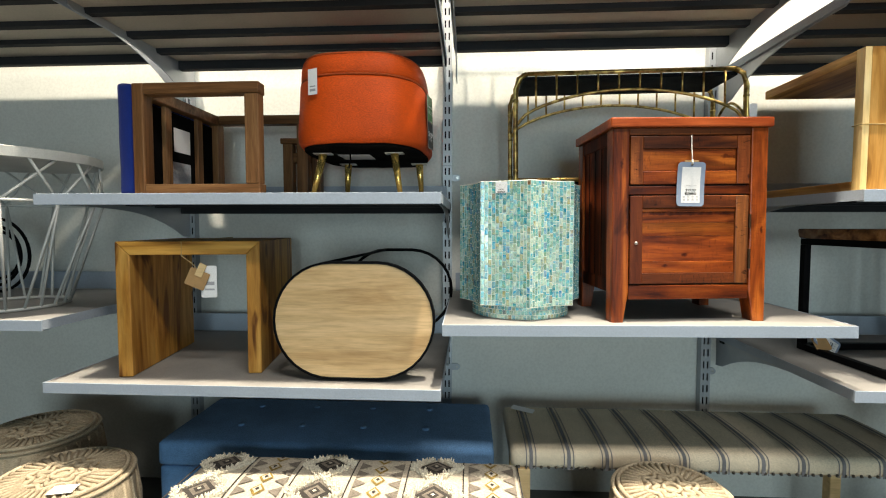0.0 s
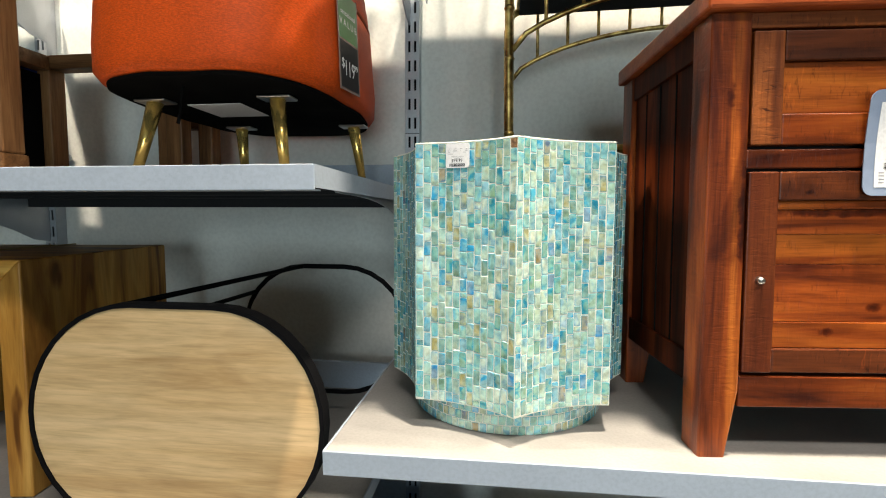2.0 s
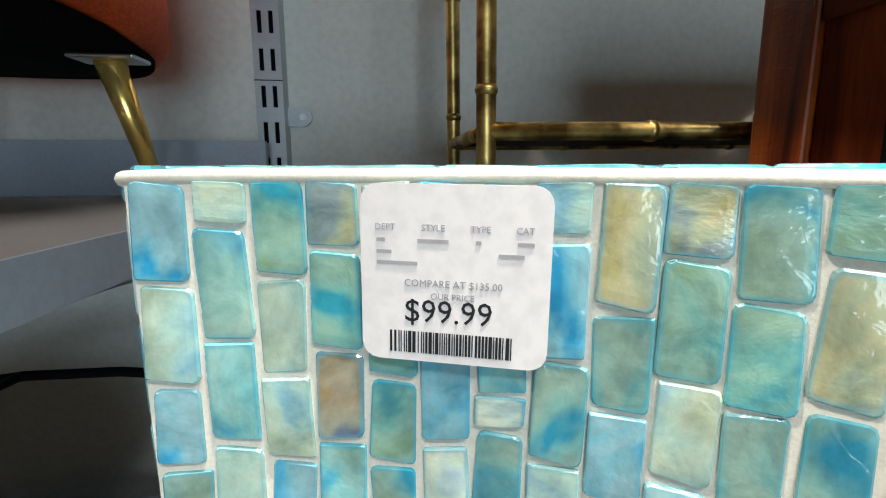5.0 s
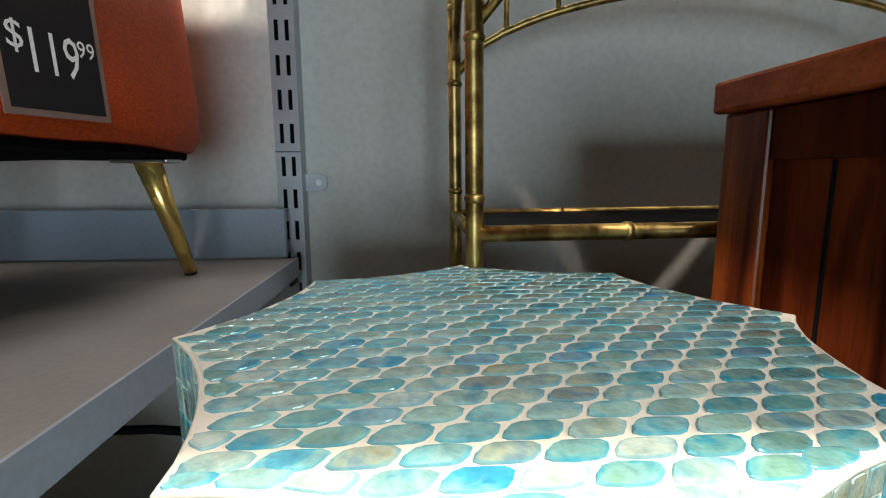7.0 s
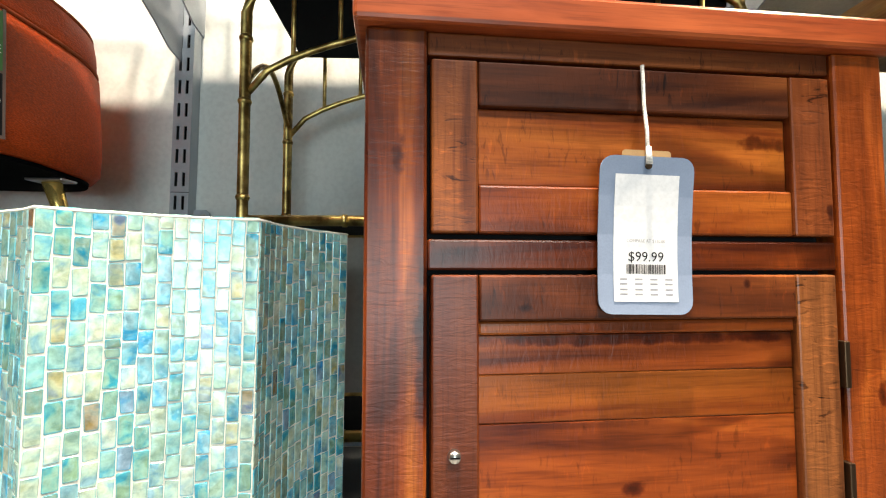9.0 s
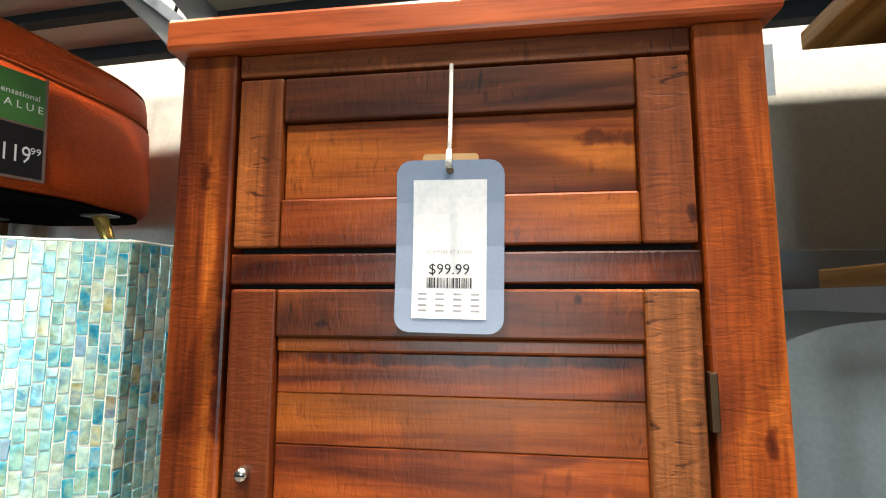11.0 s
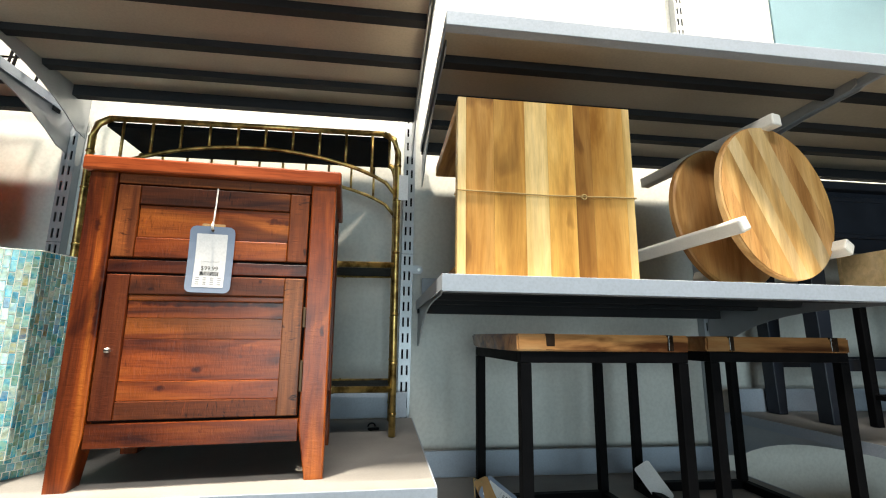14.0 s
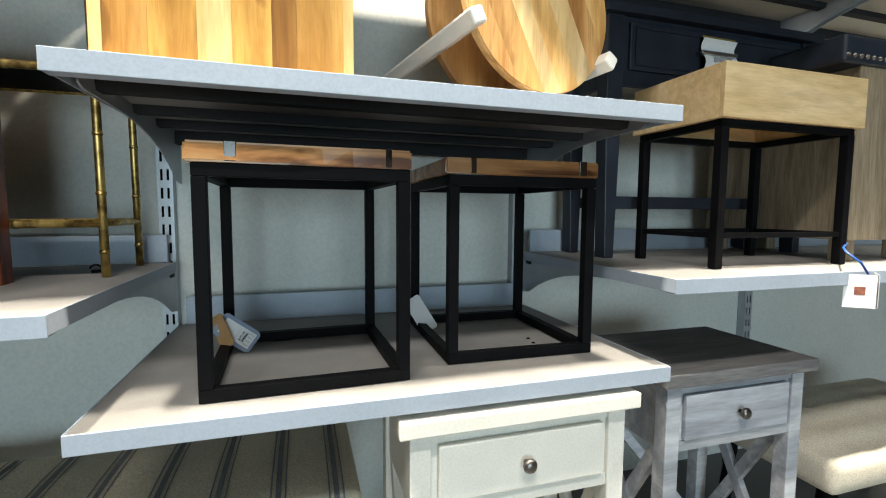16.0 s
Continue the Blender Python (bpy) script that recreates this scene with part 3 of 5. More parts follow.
def build_shelf(x0, x1, z, rail=True, top=False, label="", lean_by=0.0, front=FRONT):
    """Steel shelf: pan, lips, ribs below, a back rail and two curved brackets."""
    t = thing("wall_shelf", label or "grey enamelled steel wall shelf with a scuffed top", "shelf", pose(0, 0, z, 0, lean_by, 0), "wall shelves")
    lip = 0.036
    back = BACK - 0.034 if top and -1.4 < x0 < 0.5 else BACK
    part("panel", box(x0 + 0.003, x1 - 0.003, front + 0.003, back, -0.006, -0.0015), "shelf_top" if not top else "top_panel", t)
    part("front_lip", box(x0, x1, front, front + 0.003, -lip, 0), "shelf", t, bevel=0.001)
    for a, b in ((x0, x0 + 0.003), (x1 - 0.003, x1)):
        part("side_lip", box(a, b, front + 0.003, back, -lip * 0.9, 0), "shelf", t)
    part("lip_return", box(x0 + 0.003, x1 - 0.003, front + 0.003, front + 0.030, -lip, -lip + 0.002), "shelf", t)
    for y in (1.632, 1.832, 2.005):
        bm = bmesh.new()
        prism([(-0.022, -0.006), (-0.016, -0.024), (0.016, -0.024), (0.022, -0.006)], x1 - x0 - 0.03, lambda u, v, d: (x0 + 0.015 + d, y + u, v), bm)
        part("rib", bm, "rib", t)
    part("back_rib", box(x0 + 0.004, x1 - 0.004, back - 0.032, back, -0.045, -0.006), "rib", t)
    if rail:
        part("back_rail", box(x0 + 0.02, x1 - 0.02, BACK - 0.002, BACK + 0.012, 0.0, 0.085), "shelf", t, bevel=0.002)
    for x in (x0 + 0.012, x1 - 0.012):
        deep = 0.15
        prof = [(2.243, -0.006), (front + 0.10, -0.006), (front + 0.10, -0.026)]
        prof += [(front + 0.12 + (2.19 - front - 0.12) * (k / 10), -0.034 - deep * 0.80 * (k / 10) ** 3.0) for k in range(11)]
        prof += [(2.243, -deep - 0.012)]
        bm = bmesh.new()
        prism(prof, 0.004, lambda u, v, d: (x - 0.002 + d, u, v), bm)
        part("bracket", bm, "upright", t)


X = (-2.59, -1.350, -0.036, 1.2045, 2.405, 3.63)
build_shelf(X[0], X[1] - 0.004, 1.005)
build_shelf(X[1], X[2], 1.420, front=1.436)
build_shelf(X[1], X[2] - 0.001, 0.802, front=1.440)
build_shelf(X[2] + 0.003, X[3] - 0.003, 1.009, lean_by=-0.5, front=1.441)
build_shelf(X[3] + 0.002, X[4] - 0.002, 1.4235)
build_shelf(X[3] + 0.002, X[4] - 0.002, 0.822)
build_shelf(X[4] + 0.002, X[5], 1.028)
TOP = "grey steel top shelf with dark ribs beneath"
build_shelf(X[0], X[1] - 0.03, 2.14, False, True, TOP)
build_shelf(X[1] + 0.03, X[2] - 0.015, 2.09, False, True, TOP)
build_shelf(X[2] + 0.015, X[3] - 0.012, 2.15, False, True, TOP)
build_shelf(X[3] + 0.005, X[4] - 0.002, 2.035, False, True, TOP)
build_shelf(X[4] + 0.002, X[5], 2.035, False, True, TOP)
build_shelf(X[5] + 0.005, X[5] + 1.22, 2.035, False, True, TOP)
build_shelf(X[5] + 0.005, X[5] + 1.22, 1.028)

# ---- tags and price cards ----


def price_tag(parent, m, curl=0.004, w=0.0860, h=0.136, price="$99.99", seed=1):
    """Slate card with rounded corners and a white printed sticker; m: plane at the card's centre."""
    def at(u, v, d):
        return m @ Vector((u, v, d - curl * (1 - (2 * v / h) ** 2)))
    bm = bmesh.new()
    ends = [0.0, 0.0008, 0.0025, 0.005, 0.008, 0.012]
    levels = [-h / 2 + e for e in ends] + [-h * 0.25, 0.0, h * 0.25] + [h / 2 - e for e in ends[::-1]]
    out = []
    for v in levels:
        c = max(0.0, abs(v) - (h / 2 - 0.012))
        half = w / 2 - (0.012 - math.sqrt(max(0, 0.012 ** 2 - c ** 2)))
        out.append([[bm.verts.new(at(s * half, v, d)) for s in (-1, 1)] for d in (0, 0.0012)])
    for a, b in zip(out, out[1:]):
        for k in (0, 1):
            bm.faces.new((a[k][0], a[k][1], b[k][1], b[k][0]))
        for s in (0, 1):
            bm.faces.new((a[0][s], b[0][s], b[1][s], a[1][s]))
    bm.faces.new((out[0][0][0], out[0][0][1], out[0][1][1], out[0][1][0]))
    bm.faces.new((out[-1][0][0], out[-1][0][1], out[-1][1][1], out[-1][1][0]))
    part("card", bm, "tag_blue", parent, "slate blue card with rounded corners")
    bm = bmesh.new()
    sw, s0, s1 = w * 0.34, -h * 0.42, h * 0.385
    grid = [[bm.verts.new(at(s * sw, s0 + (s1 - s0) * i / 8, 0.0017)) for s in (-1, 1)] for i in range(9)]
    for a, b in zip(grid, grid[1:]):
        bm.faces.new((a[0], a[1], b[1], b[0]))
    sticker = part("sticker", bm, "paper", parent, "white printed price sticker")
    def f(y):
        return m @ Matrix.Translation((0, y, 0.0022 - curl * (1 - (2 * y / h) ** 2)))

    words("price_text", price, h * 0.088, "ink", sticker, f(-h * 0.165))
    words("price_text", "COMPARE AT $110.00", h * 0.030, "grey_ink", sticker, f(-h * 0.045), squash=0.9)
    barcode(sticker, f(-h * 0.215), -w * 0.21, w * 0.21, -h * 0.03, h * 0.03, seed)
    for y in (0.285, 0.315, 0.350, 0.380):
        print_bars(sticker, f(-h * y), [(-w * 0.28 + k * w * 0.16, -w * 0.28 + k * w * 0.16 + w * 0.08, 0, h * 0.011) for k in range(4)])
    part("eyelet", rod(m @ Vector((0, h * 0.44, 0.0002)), m @ Vector((0, h * 0.44, 0.0019)), 0.003), "bronze", parent)
    part("fold", prism(card_outline(w * 0.52, 0.012, 0.003), 0.001, lambda u, v, d: m @ Vector((u, v + h * 0.5, d - 0.003))), "kraft", parent, "tan paper fold behind the card")


# ---- things on the two shelves beside the mosaic stool ----
# brown stool with a blue velvet seat, lying on its side
s = thing("footstool", "brown wooden stool with royal blue velvet seat, tipped on its side", "stool", pose(-0.015, 0.035, 1.420))
part("seat", soft_box(-1.125, -1.072, 1.50, 2.02, 0.0, 0.378, 0.018, 5, 0, 0.002), "blue_velvet", s, "royal blue velvet seat pad", True)
x0, x1 = -1.07, -0.632
for y in (1.50, 1.965):
    for z in (0.019, 0.357):
        part("leg", box(x0 + 0.040, x1, y, y + 0.05, z - 0.019, z + 0.019), "walnut_x", s, bevel=0.004)
    part("apron", box(x0, x0 + 0.0395, y, y + 0.05, 0.0, 0.376), "walnut_z", s, bevel=0.004)
    part("stretcher", box(x1 - 0.052, x1 - 0.003, y + 0.004, y + 0.046, 0.0383, 0.3377), "walnut_z", s, bevel=0.004)
for z in (0.022, 0.352):
    part("side_apron", box(x0 + 0.002, x0 + 0.045, 1.551, 1.964, z - 0.02, z + 0.02), "walnut_x", s, bevel=0.003)
part("webbing", box(x0 + 0.004, x0 + 0.012, 1.551, 1.964, 0.043, 0.324), "black_cloth", s, "black dust cover under the seat")
part("label", box(x0 + 0.013, x0 + 0.0145, 1.70, 1.80, 0.18, 0.27), "paper", s, "white care label")
part("label", box(x0 + 0.013, x0 + 0.0145, 1.69, 1.80, 0.05, 0.14), "grey_wash", s, "grey paper label")
for y in (1.63, 1.83):
    part("slat", box(x0 + 0.013, x0 + 0.030, y, y + 0.035, 0.0425, 0.3315), "walnut_z", s, bevel=0.002)
# second brown stool behind the ottoman
s = thing("footstool", "brown wooden stool frame standing behind the orange ottoman", "stool", pose(0, 0, 1.420))
for x in (-0.80, -0.67):
    part("leg", box(x, x + 0.045, 2.10, 2.145, 0, 0.27), "walnut_z", s, bevel=0.004)
part("rail", box(-0.755, -0.6705, 2.105, 2.14, 0.185, 0.23), "walnut_x", s, bevel=0.004)
part("seat", box(-0.81, -0.615, 2.095, 2.15, 0.27, 0.295), "walnut_x", s, bevel=0.004)

# burnt orange ottoman
OTT = pose(-0.343, 1.863, 1.420)
OA, OB, OP = 0.238, 0.318, 0.68
o = thing("ottoman", "burnt orange upholstered oval ottoman on splayed brass legs", "ottoman", OTT)


def oval_at(ang, grow=0.0):
    c, s_ = math.cos(ang), math.sin(ang)
    return (math.copysign(abs(c) ** OP, c) * (OA + grow), math.copysign(abs(s_) ** OP, s_) * (OB + grow))


def oval_lathe(profile, seg=88):
    bm = bmesh.new()
    rings = []
    for g, z in profile:
        z = 0.171 + (z - 0.151) * 0.925
        rings.append([bm.verts.new((*oval_at(2 * math.pi * i / seg, g), z)) for i in range(seg)])
    for a, b in zip(rings, rings[1:]):
        for i in range(seg):
            bm.faces.new((a[i], a[(i + 1) % seg], b[(i + 1) % seg], b[i]))
    bm.faces.new(rings[0][::-1])
    bm.faces.new(rings[-1])
    for v in bm.verts:
        v.co += noise.noise_vector(v.co * 11) * 0.0035
    return bm


part("body", oval_lathe([(-0.20, 0.151), (-0.035, 0.150), (-0.008, 0.156), (0.002, 0.172), (0.003, 0.22), (-0.001, 0.30), (-0.006, 0.384), (-0.013, 0.396), (-0.05, 0.398)]), "orange", o, "", True)
lid = part("lid", oval_lathe([(-0.05, 0.399), (-0.014, 0.400), (-0.010, 0.408), (-0.012, 0.440), (-0.017, 0.470), (-0.030, 0.482), (-0.10, 0.493), (-0.21, 0.497)]), "orange", o, "", True)
for g, z in ((-0.0115, 0.398), (-0.022, 0.476)):
    part("piping", tube([(*oval_at(2 * math.pi * i / 88, g), 0.171 + (z - 0.151) * 0.925) for i in range(88)], 0.004, True), "orange_trim", lid, "", True)
part("dust_cover", oval_lathe([(-0.21, 0.144), (-0.016, 0.145), (-0.015, 0.152)]), "black_cloth", o, "black dust cover")
part("care_label", box(-0.10, 0.02, -0.12, -0.0, 0.1615, 0.1628), "paper", o, "white care label beneath")
for px, py, fx, fy in ((-0.142, -0.158, -0.176, -0.180), (0.121, -0.158, 0.146, -0.180), (0.180, 0.138, 0.184, 0.212), (-0.125, 0.130, -0.145, 0.18)):
    leg = part("leg", rod((fx, fy, 0.004), (px, py, 0.160), 0.0085, 0.0155, 20), "brass", o, "polished brass leg", True)
    part("leg_plate", box(px - 0.034, px + 0.034, py - 0.02, py + 0.02, 0.1575, 0.1625), "steel", leg, bevel=0.002)
    part("leg_tip", rod((fx, fy, 0), (fx, fy, 0.006), 0.0085, 0.0085, 14), "black_metal", leg)
part("cord", tube([(-0.02, -0.24, 0.175), (-0.018, -0.25, 0.125), (-0.022, -0.255, 0.095)], 0.003), "black_cloth", o)
pm = Matrix.Translation((0.2465, -0.090, 0.226)) @ pose(0, 0, 0, 90, 0, 83) @ pose(0, 0, 0, -1, 0, 2)
sign = thing("price_card", "green and black price card in a clear sleeve on the ottoman", "price card", OTT)
part("black_half", flat(pm, -0.041, 0.041, -0.036, 0.057, 0.0012), "black_card", sign, "black card with white price")
part("green_half", flat(pm, -0.041, 0.041, 0.061, 0.152, 0.0012), "green_card", sign, "green card with white lettering")
bm = flat(pm, -0.046, -0.041, -0.041, 0.156, 0.001)
flat(pm, 0.041, 0.046, -0.041, 0.156, 0.001, bm)
flat(pm, -0.041, 0.041, -0.041, -0.036, 0.001, bm)
flat(pm, -0.041, 0.041, 0.057, 0.061, 0.001, bm)
part("sleeve", bm, "sleeve", sign, "clear plastic sleeve edge")
up = Matrix.Translation((0, 0, 0.0014))
words("price_text", "119", 0.044, "paper", sign, pm @ up @ Matrix.Translation((-0.001, -0.010, 0)), squash=0.74)
words("price_text", "$", 0.027, "paper", sign, pm @ up @ Matrix.Translation((-0.030, 0.004, 0)))
words("price_text", "99", 0.018, "paper", sign, pm @ up @ Matrix.Translation((0.030, 0.008, 0)))
words("value_text", "sensational", 0.0150, "paper", sign, pm @ up @ Matrix.Translation((0, 0.109, 0)))
words("value_text", "V A L U E", 0.0190, "paper", sign, pm @ up @ Matrix.Translation((0, 0.087, 0)))
tm = Matrix.Translation((-0.128, -0.306, 0.378)) @ pose(0, 0, 0, 90, 0, -22)
lab = thing("paper_label", "small white paper price label pinned to the ottoman", "label", OTT)
part("paper", flat(tm, -0.019, 0.019, -0.045, 0.04, 0.0008), "paper", lab)
print_bars(lab, tm @ Matrix.Translation((0, 0, 0.001)), [(-0.012, 0.012, -0.034, 0.008), (-0.012, 0.012, -0.02, 0.004)])

# waterfall side table
w = thing("waterfall_table", "mango wood waterfall side table with mitred corners", "side table", pose(-1.139, 1.505, 0.802, 0, 0, 8.5))
W_, D_, H_, T_ = 0.472, 0.47, 0.462, 0.046
part("top", prism([(0, H_), (W_, H_), (W_ - T_, H_ - T_), (T_, H_ - T_)], D_, lambda u, v, d: (u, d, v)), "mango_x", w, bevel=0.003)
part("side", prism([(0, 0), (0, H_ - 0.0006), (T_, H_ - T_ - 0.0006), (T_, 0)], D_, lambda u, v, d: (u, d, v)), "mango_z", w, bevel=0.003)
part("side", prism([(W_, 0), (W_, H_ - 0.0006), (W_ - T_, H_ - T_ - 0.0006), (W_ - T_, 0)], D_, lambda u, v, d: (u, d, v)), "mango_z", w, bevel=0.003)
part("twine", tube([(0.215, -0.003, H_ - T_), (0.216, -0.003, H_ + 0.002), (0.217, D_ + 0.003, H_ + 0.002), (0.216, D_ + 0.003, H_ - T_ - 0.003), (0.215, -0.003, H_ - T_ - 0.003)], 0.0016), "twine", w)
tg = thing("price_tag", "kraft and white price tags hung on the waterfall table", "price tag", pose(-1.139, 1.505, 0.802, 0, 0, 8.5))
m1 = Matrix.Translation((0.262, 0.004, 0.333)) @ FACE @ pose(0, 0, 0, 0, 0, -24)
part("kraft_card", prism(card_outline(0.068, 0.062, 0.004), 0.001, lambda u, v, d: m1 @ Vector((u, v, d))), "kraft", tg, "kraft paper tag")
part("clip", flat(m1, -0.012, 0.012, 0.01, 0.055, 0.004), "oak", tg, "small wooden peg")
m2 = Matrix.Translation((0.298, 0.012, 0.322)) @ FACE
part("paper_card", prism(card_outline(0.052, 0.11, 0.005), 0.001, lambda u, v, d: m2 @ Vector((u, v, d))), "paper", tg)
print_bars(tg, m2 @ Matrix.Translation((0, 0, 0.0012)), [(-0.015, 0.018, -0.012, 0.012), (-0.015, 0.018, -0.03, 0.006)])
part("string", tube([(0.216, -0.003, H_ - T_ - 0.004), (0.25, 0, 0.385), (0.262, 0, 0.37)], 0.0012), "twine", tg)

# oval table lying on its side
t = thing("oval_side_table", "oval pale ash side table with black metal base, on its side", "side table", pose(-0.333, 1.512, 0.802))
TW, TH = 0.545, 0.392
zc = TH / 2 + 0.004


def lean(u, v, d):
    return (u, d + 0.02 * (v / TH + 0.5), zc + v)


part("tabletop", prism(stadium(TW - 0.016, TH - 0.016, 18), 0.018, lambda u, v, d: lean(u, v, d - 0.001)), "ash", t, "pale ash top")
bm = bmesh.new()
oa, ob_ = stadium(TW, TH, 18), stadium(TW, TH, 18, 0.0075)
q = [[bm.verts.new(lean(u, v, d)) for u, v in ol] for ol in (oa, ob_) for d in (-0.004, 0.022)]
for i in range(len(oa)):
    j = (i + 1) % len(oa)
    bm.faces.new((q[0][i], q[0][j], q[1][j], q[1][i])), bm.faces.new((q[2][j], q[2][i], q[3][i], q[3][j]))
    bm.faces.new((q[0][j], q[0][i], q[2][i], q[2][j])), bm.faces.new((q[1][i], q[1][j], q[3][j], q[3][i]))
part("rim", bm, "black_metal", t, "black metal rim")
ring = [(0.080 + u, 0.50, zc + 0.038 + v) for u, v in stadium(0.455, 0.345, 14)]
part("base_ring", tube(ring, 0.0065, True), "black_metal", t, "", True)
for px, pz, qx, qz in ((-0.12, 0.185, -0.07, 0.1725), (-0.24, 0.10, -0.205, 0.10), (-0.22, -0.12, -0.215, -0.08), (-0.02, -0.185, -0.01, -0.1725)):
    part("rod", rod((px, 0.025, zc + pz), (qx + 0.090, 0.50, zc + 0.038 + qz), 0.0055), "black_metal", t, "", True)
tg = thing("price_card", "small green and black price card tied to the oval table", "price card", pose(-0.333, 1.512, 0.802))
m3 = Matrix.Translation((-0.115, 0.49, 0.205)) @ FACE @ pose(0, 0, 0, 0, 0, 4)
part("green_half", flat(m3, -0.03, 0.03, 0.0, 0.045, 0.001), "green_card", tg)
part("black_half", flat(m3, -0.03, 0.03, -0.06, -0.001, 0.001), "black_card", tg)
m4 = m3 @ Matrix.Translation((-0.05, -0.035, 0.004)) @ pose(0, 0, 0, 0, 0, 32)
part("leaflet", flat(m4, -0.028, 0.028, -0.02, 0.02, 0.001), "paper", tg, "white paper leaflet")
print_bars(tg, m4 @ Matrix.Translation((0, 0, 0.0013)), [(-0.02, 0.02, -0.008, 0.014)], "ink")

# ---- mosaic stool ----
MOS = pose(0.2315, 1.6925, 1.0095, 0, 0, 0)
mosaic = thing("mosaic_stool", "aqua shell mosaic accent stool with eight scalloped sides", "accent stool", MOS)
R8, MA, Z0, Z1, DIP = 0.2140, radians(-87.3), 0.046, 0.451, 0.014
corner = [(R8 * math.cos(MA + k * math.pi / 4), R8 * math.sin(MA + k * math.pi / 4)) for k in range(8)]


def side_at(k, s_, out=0.0):
    """Point and outward normal on side k (from corner k to k + 1) at share s_."""
    a, b = Vector(corner[k % 8]), Vector(corner[(k + 1) % 8])
    d = b - a
    n = Vector((d.y, -d.x)).normalized()
    bow = DIP * (1 - abs(2 * s_ - 1) ** 2.2)
    slope = DIP * 2.2 * 2 * abs(2 * s_ - 1) ** 1.2 * (1 if s_ > 0.5 else -1)
    nn = (n - d.normalized() * (slope / d.length)).normalized()
    p = a + d * s_ - n * bow
    return p + nn * out, nn


bm = bmesh.new()
outline = [side_at(k, i / 10)[0] for k in range(8) for i in range(10)]
prism([(p.x, p.y) for p in outline], Z1 - Z0, lambda u, v, d: (u, v, Z0 + d), bm)
part("core", bm, "grout", mosaic, "cream grout")
rim_pts = []
for k in range(8):
    for i in range(10):
        p = side_at(k, i / 10, -0.0009)[0]
        w = noise.noise(Vector((p.x, p.y, 0)) * 60)
        rim_pts.append((p.x * (1 + 0.003 * w), p.y * (1 + 0.003 * w), Z1 - 0.0012 + 0.0008 * noise.noise(Vector((p.x, p.y, 4)) * 45)))
part("top_rim", tube(rim_pts, 0.0017, True, 8), "grout", mosaic, "uneven cream grout along the top edge", True)
part("foot", lathe([(0.167, 0), (0.170, 0.004), (0.170, 0.0455), (0.15, 0.0458)], 48), "grout", mosaic, "cream grout foot")


def tile_outline(rng, w, h):
    """Uneven tile outline with rounded corners."""
    pts = []
    jx, jy = w * 0.075, h * 0.045
    for sx, sy, a0 in ((1, 1, 0), (-1, 1, 90), (-1, -1, 180), (1, -1, 270)):
        c = w * rng.uniform(0.03, 0.15)
        ox, oy = rng.uniform(-jx, jx * 0.35), rng.uniform(-jy, jy * 0.35)
        cx, cy = sx * (w / 2 - c + ox), sy * (h / 2 - c + oy)
        pts += [(cx + c * math.cos(radians(a0 + q)), cy + c * math.sin(radians(a0 + q))) for q in (0, 45, 90)]
    return pts


def tile_grid(k, ncol, seed):
    """Yields place of each tile on side k: share, z, width, height."""
    rng = random.Random(seed)
    length = (Vector(corner[k % 8]) - Vector(corner[(k + 1) % 8])).length
    for c in range(ncol):
        z = Z1 - 0.0015
        first = True
        while z > Z0 + 0.004:
            h = rng.uniform(0.0195, 0.0262)
            if first and c % 2:
                h *= rng.uniform(0.45, 0.7)
            if rng.random() < 0.05:
                h *= 0.4
            first = False
            h = min(h, z - Z0 - 0.001)
            if h > 0.003:
                yield (c + 0.5) / ncol, z - h / 2, length / ncol, h, rng
            z -= h


def side_matrix(k, s_, z, out, tilt):
    p, n = side_at(k, s_, out)
    x = Vector((-n.y, n.x, 0))
    y = Vector((0, 0, 1))
    zz = Vector((n.x, n.y, 0))
    return Matrix(((x.x, y.x, zz.x, p.x), (x.y, y.y, zz.y, p.y), (x.z, y.z, zz.z, z), (0, 0, 0, 1))) @ pose(0, 0, 0, *tilt)


def tile_into(verts, faces, m, outline, t):
    n, o = len(outline), len(verts)
    verts += [tuple(m @ Vector((u, v, -0.0012))) for u, v in outline]
    verts += [tuple(m @ Vector((u, v, t * 0.55))) for u, v in outline]
    verts += [tuple(m @ Vector((u * 0.93, v * 0.96, t))) for u, v in outline]
    verts += [tuple(m @ Vector((u * 0.62, v * 0.74, t * 1.08))) for u, v in outline]
    for ring in (0, n, 2 * n):
        faces += [(o + ring + i, o + ring + (i + 1) % n, o + ring + n + (i + 1) % n, o + ring + n + i) for i in range(n)]
    faces.append(tuple(o + 3 * n + i for i in range(n)))


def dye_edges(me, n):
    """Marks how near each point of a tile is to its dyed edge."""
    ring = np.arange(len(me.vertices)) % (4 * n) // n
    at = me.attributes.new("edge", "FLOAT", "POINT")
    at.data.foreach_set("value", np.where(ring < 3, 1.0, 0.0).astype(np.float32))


def joined(name, verts, faces, material, parent, label=""):
    me = bpy.data.meshes.new(name)
    me.from_pydata(verts, [], faces)
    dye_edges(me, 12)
    me.materials.append(M[material])
    ob = new(name, me)
    ob.parent = parent
    ob["kind"] = "stuff"
    if label:
        ob["label"] = label
    return ob


